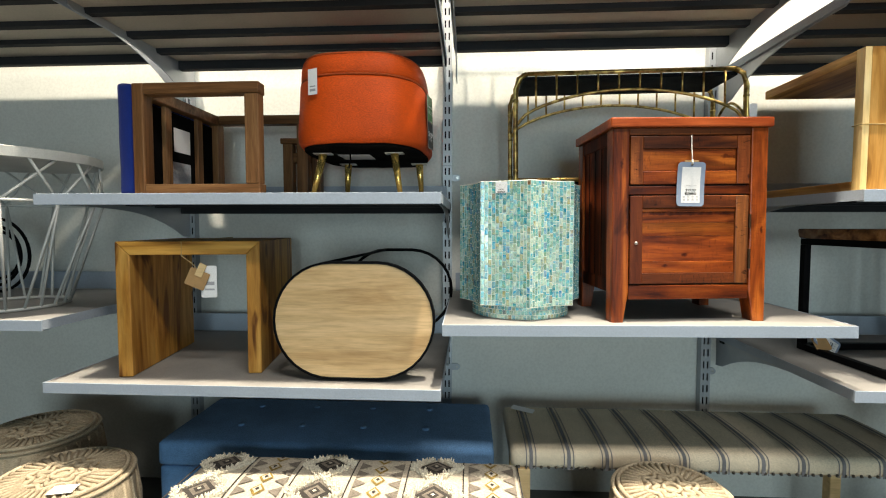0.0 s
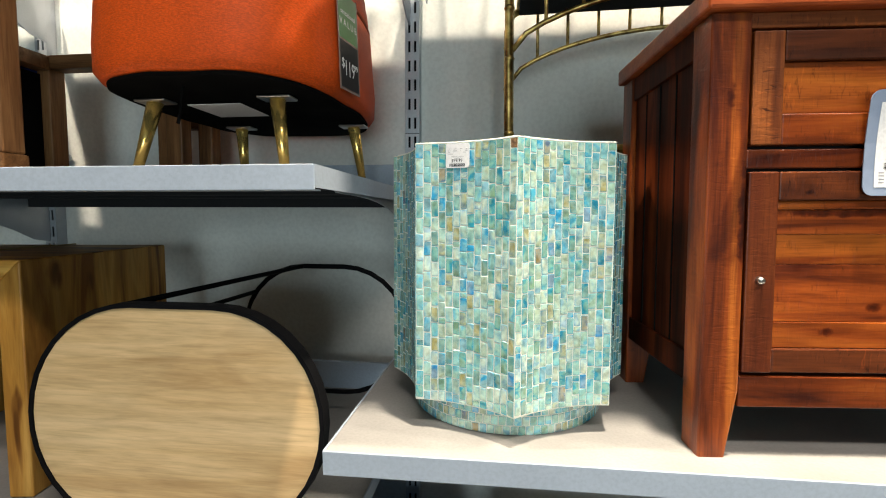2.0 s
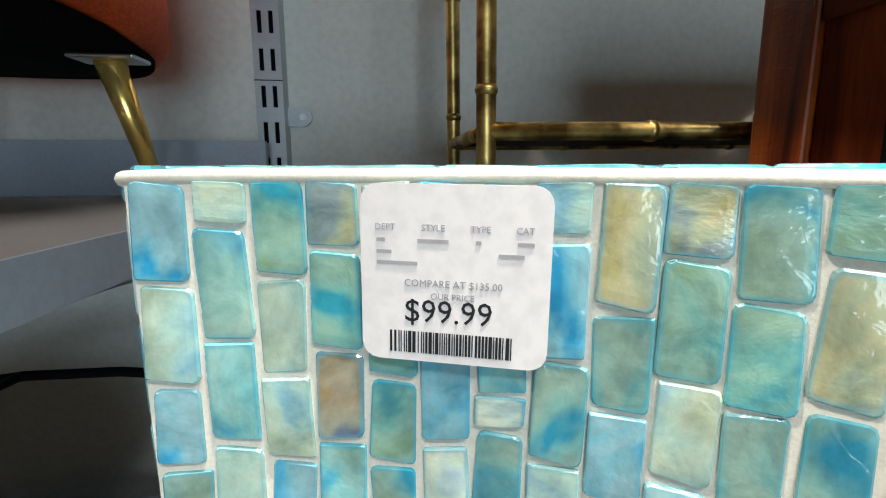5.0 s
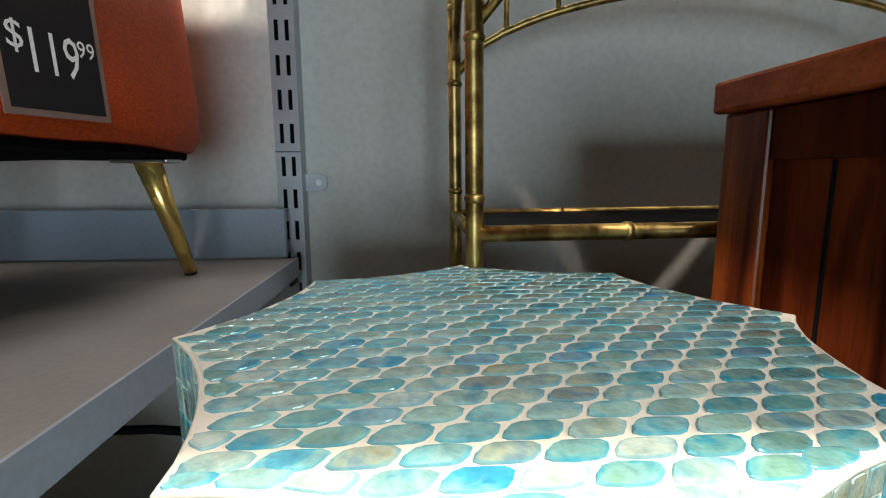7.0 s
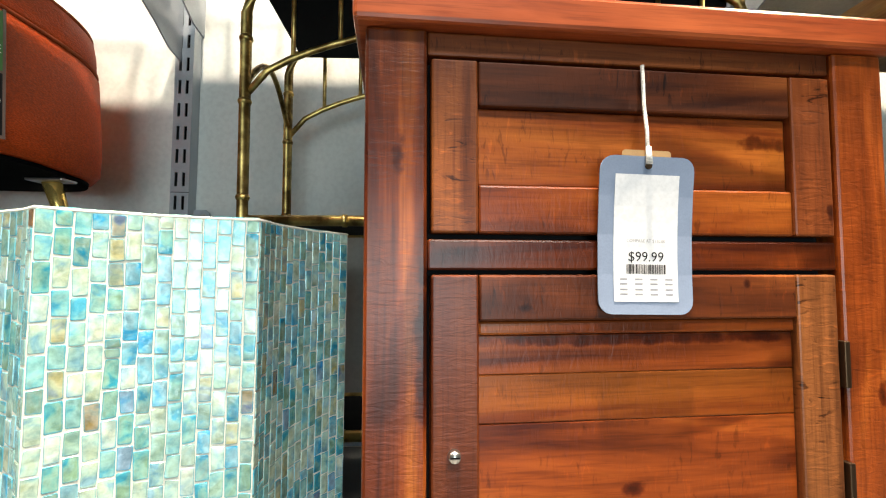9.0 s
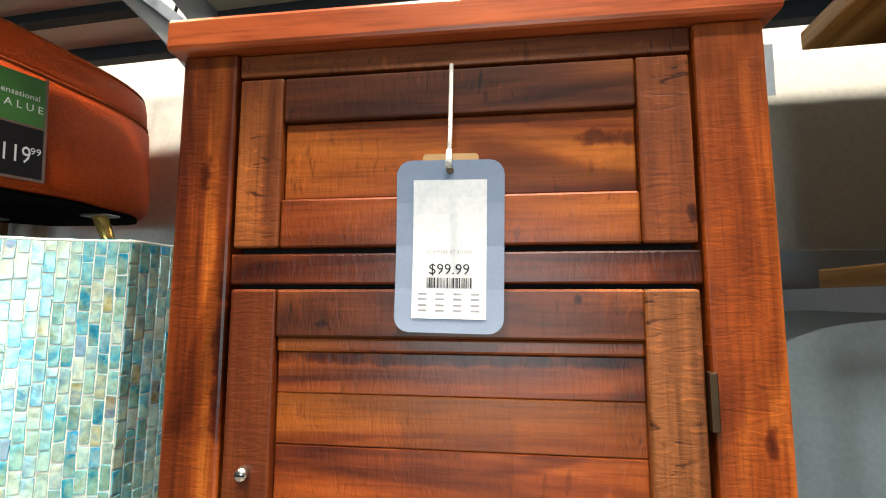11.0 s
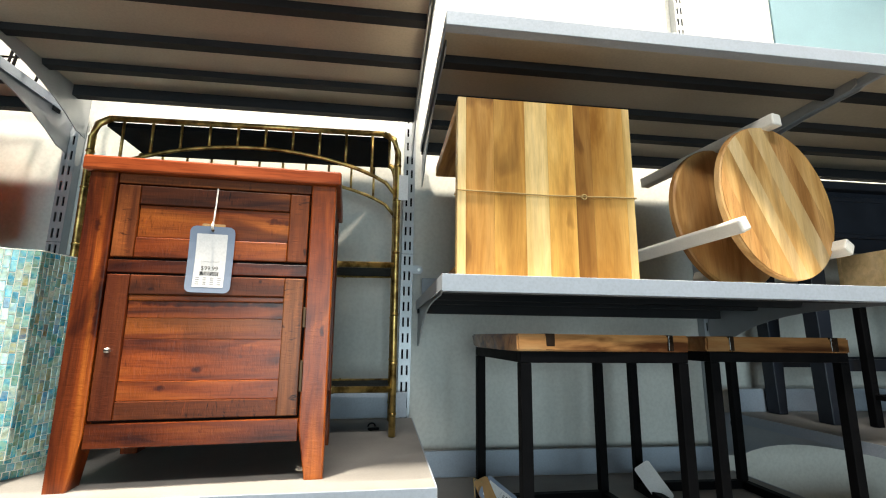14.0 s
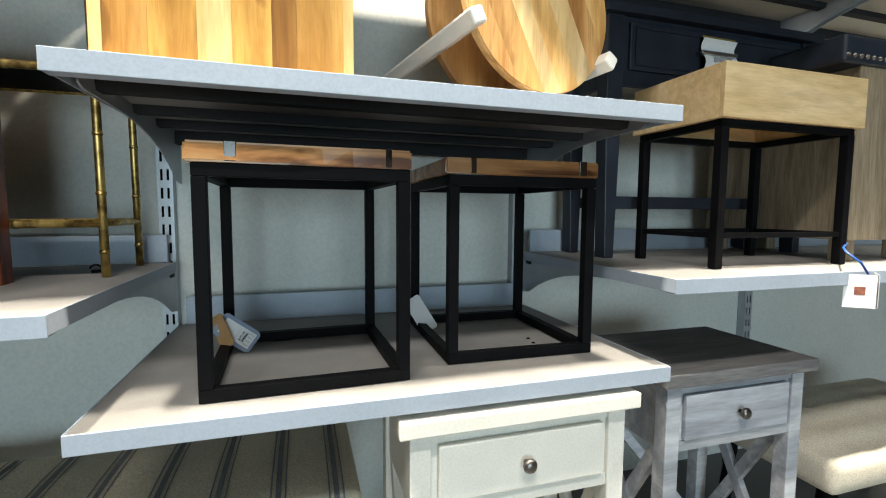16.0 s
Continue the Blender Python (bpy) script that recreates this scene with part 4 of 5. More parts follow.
NEAR_SIDE = 7
for k in range(8):
    if k == NEAR_SIDE:
        continue
    verts, faces = [], []
    for s_, z, w, h, rng in tile_grid(k, 14, 100 + k):
        ol = tile_outline(rng, w - 0.0006, h - 0.0009)
        tile_into(verts, faces, side_matrix(k, s_, z, 0, (rng.uniform(-1, 1), rng.uniform(-2, 2), rng.uniform(-2, 2))), ol, rng.uniform(0.0007, 0.0012))
    joined("side_mosaic", verts, faces, "shell_rest", mosaic, "aqua, blue and olive shell tiles")
verts, faces = [], []
rng = random.Random(9)
for row in range(3):
    for i in range(88):
        a = 2 * math.pi * (i + 0.5 * (row % 2)) / 88
        n = Vector((math.cos(a), math.sin(a), 0))
        x, p = Vector((-n.y, n.x, 0)), n * 0.170
        m = Matrix(((x.x, 0, n.x, p.x), (x.y, 0, n.y, p.y), (0, 1, 0, 0.0082 + row * 0.0150), (0, 0, 0, 1)))
        tile_into(verts, faces, m, tile_outline(rng, 0.0112, 0.0140), 0.0006)
joined("foot_mosaic", verts, faces, "shell_rest", mosaic, "aqua shell tiles round the foot")


def inside_top(x, y, margin):
    turn = math.atan2(y, x)
    k = int(((turn - MA) % (2 * math.pi)) / (math.pi / 4))
    edge = [side_at(k, i / 40)[0] for i in range(41)]
    near = min(edge, key=lambda p: abs((math.atan2(p.y, p.x) - turn + math.pi) % (2 * math.pi) - math.pi))
    return math.hypot(x, y) < near.length - margin


verts, faces = [], []
rng = random.Random(21)
PW, PH = 0.0262, 0.0180
for j in range(-16, 17):
    for i in range(-10, 11):
        x, y = (i + 0.5 * (j % 2)) * PW, j * PH * 0.80
        if not inside_top(x, y, -0.0030):
            continue
        if not inside_top(x, y, 0.0030):
            x, y = x * 0.975, y * 0.975
        ol = []
        for q in range(12):
            a = 2 * math.pi * q / 12
            cs, sn = math.cos(a), math.sin(a)
            u, v = math.copysign(abs(cs) ** 0.62, cs) * PW * 0.475, math.copysign(abs(sn) ** 0.62, sn) * PH * 0.375
            u, v = u * rng.uniform(0.94, 1.0) + v * 0.55, v * rng.uniform(0.92, 1.0)
            while not inside_top(x + u, y + v, 0.0020) and abs(u) + abs(v) > 0.002:
                u, v = u * 0.85, v * 0.85
            ol.append((u, v))
        tile_into(verts, faces, Matrix.Translation((x, y, Z1)) @ pose(0, 0, 0, rng.uniform(-0.8, 0.8), rng.uniform(-0.8, 0.8), 0), ol, 0.0012)
joined("top_mosaic", verts, faces, "shell_top", mosaic, "leaf-shaped blue and aqua shell tiles")

# sticker on the near face
SM = side_matrix(NEAR_SIDE, 0.405, Z1 - 0.0208, 0.0026, (0, 0, -0.8)) @ Matrix.Diagonal((0.90, 0.93, 1, 1))
st = thing("price_sticker", "white rounded price sticker on the mosaic stool", "price sticker", MOS)
part("paper", prism(card_outline(0.0425, 0.0395, 0.004), 0.0005, lambda u, v, d: SM @ Vector((u, v, d))), "paper", st)
SF = SM @ Matrix.Translation((0, 0, 0.00058))
words("price_text", "$99.99", 0.0074, "ink", st, SF @ Matrix.Translation((-0.001, -0.0105, 0)))
words("price_text", "COMPARE AT $135.00", 0.0023, "grey_ink", st, SF @ Matrix.Translation((0, -0.0025, 0)))
words("price_text", "OUR PRICE", 0.0020, "grey_ink", st, SF @ Matrix.Translation((0, -0.0052, 0)))
words("price_text", "DEPT", 0.0020, "grey_ink", st, SF @ Matrix.Translation((-0.0155, 0.0098, 0)))
words("price_text", "STYLE", 0.0020, "grey_ink", st, SF @ Matrix.Translation((-0.0045, 0.0098, 0)))
words("price_text", "TYPE", 0.0020, "grey_ink", st, SF @ Matrix.Translation((0.006, 0.0098, 0)))
words("price_text", "CAT", 0.0020, "grey_ink", st, SF @ Matrix.Translation((0.0155, 0.0098, 0)))
print_bars(st, SF, [(-0.0175, -0.0155, 0.0072, 0.0008), (-0.008, -0.001, 0.0072, 0.0008), (0.005, 0.0062, 0.0072, 0.0008), (0.014, 0.0175, 0.0072, 0.0008),
                    (-0.0175, -0.014, 0.0046, 0.0008), (-0.0175, -0.008, 0.0022, 0.0008), (0.010, 0.0155, 0.0046, 0.0008)])
barcode(st, SF, -0.0145, 0.0135, -0.0178, -0.0128, 5)

# ---- red acacia cabinet ----
cab = thing("nightstand", "reddish-brown acacia nightstand with one drawer and one door", "nightstand", pose(0.498, 1.489, 1.018, 0, -0.5, 4.2))
CW, CD, CH = 0.485, 0.345, 0.630


def block(name, x0, x1, y0, y1, z0, z1, mat, parent=None, bevel=0.002, label=""):
    return part(name, box(x0, x1, y0, y1, z0, z1), mat, parent or cab, label, bevel=bevel)


block("top", -0.010, CW + 0.010, -0.012, CD + 0.006, CH - 0.030, CH, "red_top", bevel=0.004)
PWID = 0.052
for lx, sx in ((0.0, 1), (CW - PWID, -1)):
    for ly in (0.0, CD - PWID):
        bm = bmesh.new()
        taper = 0.016
        ol = [(0, 0.09), (0, CH - 0.0305), (PWID, CH - 0.0305), (PWID, 0.09), (PWID - taper, -0.0089), (0.0, -0.0089)]
        if sx < 0:
            ol = [(PWID - u, v) for u, v in ol]
        prism(ol, PWID, lambda u, v, d: (lx + u, ly + d, v), bm)
        part("post", bm, "red_z", cab, bevel=0.003)
xl, xr = PWID + 0.0005, CW - PWID - 0.0005
zs = {"rail_top": (0.579, 0.5995), "drawer": (0.424, 0.576), "rail_mid": (0.395, 0.421), "door": (0.113, 0.392), "rail_low": (0.066, 0.110)}
for key in ("rail_top", "rail_mid"):
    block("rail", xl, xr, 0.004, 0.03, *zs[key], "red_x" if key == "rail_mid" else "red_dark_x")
block("rail", xl, xr, 0.002, 0.03, *zs["rail_low"], "red_x")
# Near-black sheet paints the shade seen through the gaps round drawer and door.
block("dark_gap", xl, xr, 0.022, 0.028, 0.110, 0.579, "hole", label="near-black sheet as painted shade behind drawer and door")
d0, d1 = zs["drawer"]
SW = 0.040
drawer = block("drawer", xl + 0.003, xr - 0.003, 0.012, 0.0215, d0 + 0.002, d1 - 0.001, "red_x", label="drawer with a framed plank front")
for a, b in ((xl + 0.003, xl + 0.003 + SW), (xr - 0.003 - SW, xr - 0.003)):
    block("stile", a, b, 0.001, 0.0119, d0 + 0.002, d1 - 0.001, "red_dark_z", drawer)
ix0, ix1 = xl + 0.0035 + SW, xr - 0.0035 - SW
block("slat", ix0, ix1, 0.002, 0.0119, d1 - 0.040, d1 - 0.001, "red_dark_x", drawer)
block("slat", ix0, ix1, 0.009, 0.0119, d0 + 0.044, d1 - 0.0405, "red_x", drawer)
block("slat", ix0, ix1, 0.003, 0.0119, d0 + 0.002, d0 + 0.0435, "red_x", drawer)
e0, e1 = zs["door"]
door = block("door", xl + 0.003, xr - 0.004, 0.012, 0.0215, e0 + 0.002, e1 - 0.001, "red_x", label="plank-panelled door")
block("stile", xl + 0.003, xl + 0.003 + SW, 0.001, 0.0119, e0 + 0.002, e1 - 0.001, "red_stile", door)
block("stile", xr - 0.004 - SW, xr - 0.004, 0.001, 0.0119, e0 + 0.002, e1 - 0.001, "red_dark_stile", door)
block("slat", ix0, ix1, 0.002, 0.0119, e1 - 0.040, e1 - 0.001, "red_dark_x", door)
block("bead", ix0, ix1, 0.006, 0.0119, e1 - 0.052, e1 - 0.0405, "red_x", door)
zz = [e1 - 0.0525, e1 - 0.086, e1 - 0.127, e1 - 0.207, e1 - 0.243]
for i, (a, b) in enumerate(zip(zz, zz[1:])):
    block("slat", ix0, ix1, 0.0095 - 0.0022 * (i == 3), 0.0119, b + 0.0003, a, "red_x", door, 0.001)
block("slat", ix0, ix1, 0.003, 0.0119, e0 + 0.002, zz[-1] - 0.0003, "red_dark_x", door)
for z, hh in ((0.289, 0.042), (0.161, 0.062)):
    block("hinge", xr - 0.003, xr + 0.003, -0.003, 0.006, z, z + hh, "bronze", door, 0.001, "dark bronze hinge")
kz = 0.244
kb = part("knob", rod((xl + 0.022, 0.001, kz), (xl + 0.022, -0.005, kz), 0.0055, 0.0045, 16), "steel", door, "small steel screw knob", True)
part("screw_slot", box(xl + 0.018, xl + 0.026, -0.0056, -0.0049, kz - 0.0006, kz + 0.0006), "hole", kb)
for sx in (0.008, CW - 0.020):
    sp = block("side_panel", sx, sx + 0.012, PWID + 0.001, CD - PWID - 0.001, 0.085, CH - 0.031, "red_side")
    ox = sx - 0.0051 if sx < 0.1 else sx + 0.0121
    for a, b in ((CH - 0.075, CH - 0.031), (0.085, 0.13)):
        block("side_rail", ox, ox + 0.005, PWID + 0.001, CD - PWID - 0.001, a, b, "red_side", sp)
    for y in (0.115, 0.175, 0.235):
        block("groove", ox + (0.0035 if sx < 0.1 else -0.0005), ox + (0.0052 if sx < 0.1 else 0.0016), y, y + 0.003, 0.131, CH - 0.076, "hole", sp, 0)
block("back_panel", PWID, CW - PWID, CD - 0.012, CD - 0.004, 0.07, CH - 0.031, "red_x")
tagc = thing("price_tag", "slate blue price tag on a white cord, on the nightstand", "price tag", pose(0.498, 1.489, 1.018, 0, -0.5, 4.2))
price_tag(tagc, Matrix.Translation((0.2415, -0.006, 0.425)) @ FACE @ pose(0, 0, 0, 2, 0, -1.0))
part("cord", tube([(0.243, -0.002, 0.5765), (0.2425, -0.004, 0.54), (0.2425, -0.008, 0.515), (0.2415, -0.010, 0.490)], 0.0017), "cord", tagc, "white cotton cord", True)
part("knot", rod((0.2415, -0.012, 0.486), (0.242, -0.011, 0.501), 0.003, 0.002), "cord", tagc, "", True)

# ---- bamboo-look rack behind the cabinet ----
rk = thing("etagere", "antique gold bamboo-look metal etagere with black shelves", "etagere", pose(0, 0, 1.0095, 0, -0.5, 0))
RX0, RX1, RY0, RY1, RT = 0.24, 1.125, 1.895, 2.14, 0.904
for px in (RX0, RX1):
    for py in (RY0, RY1):
        post = part("post", tube([(px, py, 0), (px, py, 0.3), (px, py, RT - 0.06), (px + (0.012 if px == RX0 else -0.012), py, RT - 0.018), (px + (0.045 if px == RX0 else -0.045), py, RT)], 0.0100), "bamboo", rk, "", True)
        for z in (0.06, 0.20, 0.34, 0.525, 0.69, 0.80):
            part("node", lathe([(0.0099, -0.005), (0.0117, -0.001), (0.0117, 0.001), (0.0099, 0.005)], 12), "bamboo", post, "", True).matrix_basis = Matrix.Translation((px, py, z))
for py in (RY0, RY1):
    part("top_rail", tube([(RX0 + 0.045, py, RT), (RX1 - 0.045, py, RT)], 0.009), "bamboo", rk, "", True)
for px in (RX0, RX1):
    part("top_side_rail", rod((px + (0.03 if px == RX0 else -0.03), RY0, RT - 0.003), (px + (0.03 if px == RX0 else -0.03), RY1, RT - 0.003), 0.008), "bamboo", rk, "", True)
part("top_shelf", box(RX0 + 0.03, RX1 - 0.03, RY0 + 0.008, RY1 - 0.008, RT - 0.022, RT - 0.008), "black_metal", rk, "black top shelf")


def arch(y):
    pts = []
    for i in range(25):
        u = i / 24
        pts.append((RX0 + (RX1 - RX0) * u, y, 0.700 + 0.135 * math.sin(math.pi * u) ** 0.55 if 0 < u < 1 else 0.700))
    return pts


for py in (RY0, RY1):
    ar = arch(py)
    part("arch_rail", tube(ar, 0.006), "bamboo", rk, "", True)
    for i in range(1, 11):
        x = RX0 + (RX1 - RX0) * i / 11
        u = i / 11
        za = 0.700 + 0.135 * math.sin(math.pi * u) ** 0.55
        if RT - za > 0.01:
            part("spindle", rod((x, py, za), (x, py, RT), 0.0042, 0.0042, 8), "bamboo", rk, "", True)
for px in (RX0, RX1):
    pts = [(px, RY0 + (RY1 - RY0) * i / 12, 0.72 + 0.08 * math.sin(math.pi * i / 12)) for i in range(13)]
    part("side_arch", tube(pts, 0.0055), "bamboo", rk, "", True)
for z in (0.486, 0.128):
    part("shelf_panel", box(RX0 + 0.012, RX1 - 0.012, RY0 + 0.009, RY1 - 0.009, z - 0.004, z + 0.004), "black_metal", rk, "black rack shelf")
    for py in (RY0, RY1):
        rail = part("shelf_rail", rod((RX0, py, z), (RX1, py, z), 0.0094), "bamboo", rk, "", True)
        for x in (RX0 + 0.172, RX0 + 0.45, RX1 - 0.17):
            part("node", rod((x - 0.004, py, z), (x + 0.004, py, z), 0.0110, 0.0110, 12), "bamboo", rail, "", True)
    for px in (RX0, RX1):
        part("shelf_side_rail", rod((px, RY0, z), (px, RY1, z), 0.008), "bamboo", rk, "", True)
lf = thing("leaflet", "white paper price slip tied to the etagere post", "label", pose(1.135, 1.88, 1.745))
part("paper", box(-0.012, 0.016, -0.001, 0, -0.04, 0.04), "paper", lf)

# ---- bay with the acacia table and the round stool ----
ct = thing("cube_table", "striped acacia cube table turned on its side, tied with twine", "side table", pose(1.248, 1.519, 1.4235))
BW, BH, BD = 0.431, 0.436, 0.475
TT = 0.032
edges = (0.0, 0.045, 0.20, 0.375, 0.505, 0.66, 0.76, 0.955, 1.0)
for a, b, mt in zip(edges, edges[1:], ("cream", "brown", "gold", "cream", "gold", "brown", "gold", "cream")):
    part("board", box(a * BW + 0.0001, b * BW - 0.0001, 0, TT, 0, BH), "aca_" + mt, ct, bevel=0.0005)
part("panel", box(0, BW, TT + 0.0005, BD, BH - TT, BH), "aca_y", ct, bevel=0.003)
part("panel", box(0, BW, TT + 0.0005, BD, 0, TT), "aca_y", ct, bevel=0.003)
pts = [(-0.003, -0.003, 0.203), (BW * 0.5, -0.0035, 0.2), (BW * 0.7, -0.003, 0.202), (BW + 0.003, -0.003, 0.205), (BW + 0.003, TT + 0.003, 0.205), (-0.003, TT + 0.003, 0.203)]
part("twine", tube(pts, 0.0018, True), "twine", ct, "jute twine", True)
part("twine_knot", tube([(BW * 0.70 + 0.006 * math.cos(a), -0.006, 0.2 + 0.006 * math.sin(a)) for a in (2 * math.pi * i / 10 for i in range(10))], 0.0016, True), "twine", ct)

axis = Vector((0.241, -1.0, 0.069)).normalized()
across = Vector((0, 0, 1)).cross(axis) * -1
across = Vector((abs(across.x), math.copysign(across.y, -axis.x * axis.y * -1), 0)).normalized()
across = (across - axis * across.dot(axis)).normalized()
upward = axis.cross(across)
turned = Matrix((across, upward, axis)).transposed().to_4x4()
rs = thing("tray_table", "two-tier round acacia tray table with white legs, tipped over", "side table", Matrix.Translation((2.088, 1.55, 1.648)) @ turned)
for z, r in ((0.0, 0.207), (-0.14, 0.207)):
    n = 64
    bm = lathe([(r - 0.005, z - 0.011), (r, z - 0.007), (r, z + 0.007), (r - 0.005, z + 0.011)], n)
    tray = part("tray", bm, "tray", rs, "round striped acacia tray", False, 0)
    if z == 0.0:
        cuts = (-0.2045, -0.150, -0.088, -0.040, 0.018, 0.075, 0.132, 0.2045)
        for a, b, mt in zip(cuts, cuts[1:], ("brown", "gold", "cream", "gold", "cream", "brown", "gold")):
            ol = []
            for q in range(13):
                u = a + (b - a) * q / 12
                ol.append((u - 0.0002, math.sqrt(max(0.0, 0.2045 ** 2 - u * u))))
            ol = [(u, -v) for u, v in ol] + ol[::-1]
            spin = Matrix.Rotation(radians(28), 4, "Z")
            bm = bmesh.new()
            prism([p for k, p in enumerate(ol) if p not in ol[:k]], 0.0012, lambda u, v, d: spin @ Vector((u, v, 0.0108 + d)), bm)
            part("plank", bm, "tray_" + mt, tray)
for ang in (92, 207, 330):
    a = radians(ang)
    cx, cy = 0.216 * math.cos(a), 0.216 * math.sin(a)
    part("leg", bar((cx, cy, -0.42), (cx, cy, 0.045), 0.034, 0.034, None, (math.cos(a), math.sin(a), 0)), "white_leg", rs, "white-painted leg", bevel=0.005)

# ---- nesting tables ----


def cube_table(x0, y0, w, d, z, turn, seed):
    t = thing("nesting_table", "live-edge walnut side table on a black square-tube frame", "side table", pose(x0, y0, z, 0, 0, turn), "nesting tables")
    h, b = 0.445, 0.025
    rng = random.Random(seed)
    for px in (0, w - b):
        for py in (0, d - b):
            part("leg", box(px, px + b, py, py + b, b, h - b), "black_metal", t, bevel=0.0015)
    for z0 in (0, h - b):
        for py in (0, d - b):
            part("rail", box(0, w, py, py + b, z0 + 0.0003, z0 + b - 0.0003), "black_metal", t, bevel=0.0015)
        for px in (0, w - b):
            part("side_rail", box(px, px + b, b + 0.0003, d - b - 0.0003, z0 + 0.0003, z0 + b - 0.0003), "black_metal", t, bevel=0.0015)
    bm = box(-0.010, w + 0.002, -0.006, d + 0.006, h, h + 0.038)
    bmesh.ops.bevel(bm, geom=list(bm.edges), offset=0.004, segments=2, affect="EDGES")
    bmesh.ops.subdivide_edges(bm, edges=[e for e in bm.edges if e.calc_length() > 0.05], cuts=6, use_grid_fill=True)
    for v in bm.verts:
        if v.co.z < h + 0.03:
            v.co += noise.noise_vector(v.co * 8 + Vector((seed, 0, 0))) * 0.0085
        v.co.z = max(v.co.z, h)
    part("top", bm, "slab", t, "glossy live-edge walnut top")
    for share, wd in ((0.14, 0.020), (0.87, 0.012)):
        cx = w * (share if seed == 3 else 1.0 - share)
        part("resin_seam", box(cx, cx + wd, -0.0095, d * 0.5, h + 0.003, h + 0.0388), "resin", t, "glossy dark resin seam", bevel=0.001)
    part("floor_pad", box(w * 0.3, w * 0.3 + 0.05, d - b - 0.004, d - 0.002, -0.0, 0.0003), "hole", t)
    return t


cube_table(1.390, 1.522, 0.405, 0.425, 0.822, 2.0, 3)
cube_table(1.902, 1.605, 0.385, 0.425, 0.822, -1.0, 8)
n1 = thing("price_tag", "kraft and slate price tags on the walnut table frame", "price tag", pose(1.372, 1.85, 0.870))
mm = Matrix.Translation((0.045, -0.004, 0.002)) @ pose(0, 0, 0, 90, 0, 25) @ pose(0, 0, 0, -20, 0, 50)
price_tag(n1, mm, 0.003, 0.060, 0.105, "$99.99", 4)
m5 = Matrix.Translation((0.012, -0.012, 0.010)) @ pose(0, 0, 0, 90, 0, -35) @ pose(0, 0, 0, 0, 0, 28)
part("kraft_card", prism(card_outline(0.045, 0.085, 0.008), 0.0015, lambda u, v, d: m5 @ Vector((u, v, d))), "kraft", n1, "brown kraft tag")
part("string", tube([(0.0, -0.01, 0.04), (-0.03, -0.04, 0.06), (-0.03, -0.06, 0.02)], 0.0012), "twine", n1)
n2 = thing("price_tag", "white price tag hanging on the second walnut table frame", "price tag", pose(1.918, 1.985, 0.872))
m6 = Matrix.Translation((0.0, -0.06, 0.0)) @ pose(0, 0, 0, 90, 0, -20) @ pose(0, 0, 0, -15, 0, 35)
part("card", prism(card_outline(0.052, 0.115, 0.008), 0.0012, lambda u, v, d: m6 @ Vector((u, v, d))), "paper", n2)

for sx, sy in ((2.193, 1.762), (2.186, 1.718)):
    dot = thing("felt_pad", "small black felt pad stuck to the grey shelf", "felt pad", pose(sx, sy, 0.8208), "felt pads")
    part("pad", lathe([(0.005, 0.0), (0.0055, 0.0015), (0.004, 0.0025)], 12), "black_cloth", dot)
bit = thing("cable_clip", "small black plastic clip lying on the shelf", "cable clip", pose(1.072, 2.0, 1.018, 0, 0, 25))
part("base", box(-0.016, 0.016, -0.008, 0.008, 0, 0.007), "black_metal", bit, bevel=0.002)
part("loop", tube([(-0.006 + 0.012 * math.cos(a), 0, 0.010 + 0.010 * math.sin(a)) for a in (math.pi * q / 8 for q in range(9))], 0.0025), "black_metal", bit)

# ---- floor level: benches, poufs, small nightstands ----
bb = thing("storage_bench", "dusty blue linen storage bench with a buttoned lid", "bench")
part("body", soft_box(-1.135, 0.141, 1.685, 2.125, 0.0, 0.395, 0.014, 5, 0, 0.002), "blue_linen", bb, "", True)
lid = part("lid", soft_box(-1.14, 0.146, 1.68, 2.13, 0.398, 0.495, 0.022, 8, 0.02, 0.002), "blue_linen", bb, "", True)
for x in (-0.87, -0.62, -0.37, -0.12):
    for y in (1.81, 2.0):
        part("button", lathe([(0.014, -0.002), (0.012, 0.004), (0.004, 0.0045)], 14), "blue_linen", lid, "", True).matrix_basis = Matrix.Translation((x, y, 0.511))

sb = thing("striped_bench", "oatmeal linen bench with charcoal stripes and nailhead trim", "bench")
S0, S1, SY0, SY1, SZ = 0.205, 1.712, 1.69, 2.12, 0.49
seat = part("seat", soft_box(S0, S1, SY0, SY1, SZ - 0.066, SZ, 0.026, 8, 0.012), "stripe_cloth", sb, "", True)
for i in range(11):
    x = S0 + 0.075 + i * 0.137
    for off, w in ((-0.017, 0.004), (0.0, 0.013), (0.017, 0.004)):
        prof = [(SY0 - 0.0016, SZ - 0.064), (SY0 - 0.0016, SZ - 0.026), (SY0 - 0.0002, SZ - 0.017), (SY0 + 0.0040, SZ - 0.0075), (SY0 + 0.0120, SZ - 0.0005), (SY0 + 0.0205, SZ + 0.0022), (SY0 + 0.03, SZ + 0.0040)]
        prof += [(SY0 + 0.03 + (SY1 - SY0 - 0.06) * k / 8, SZ + 0.0025 + 0.012 * (1 - (2 * (0.09 + 0.82 * k / 8) - 1) ** 2) + 0.001) for k in range(1, 9)]
        bm = bmesh.new()
        rows = [[bm.verts.new((x + off + s_ * w / 2, y, z)) for s_ in (-1, 1)] for y, z in prof]
        for a, b in zip(rows, rows[1:]):
            bm.faces.new((a[0], a[1], b[1], b[0]))
        part("stripe", bm, "stripe", seat)
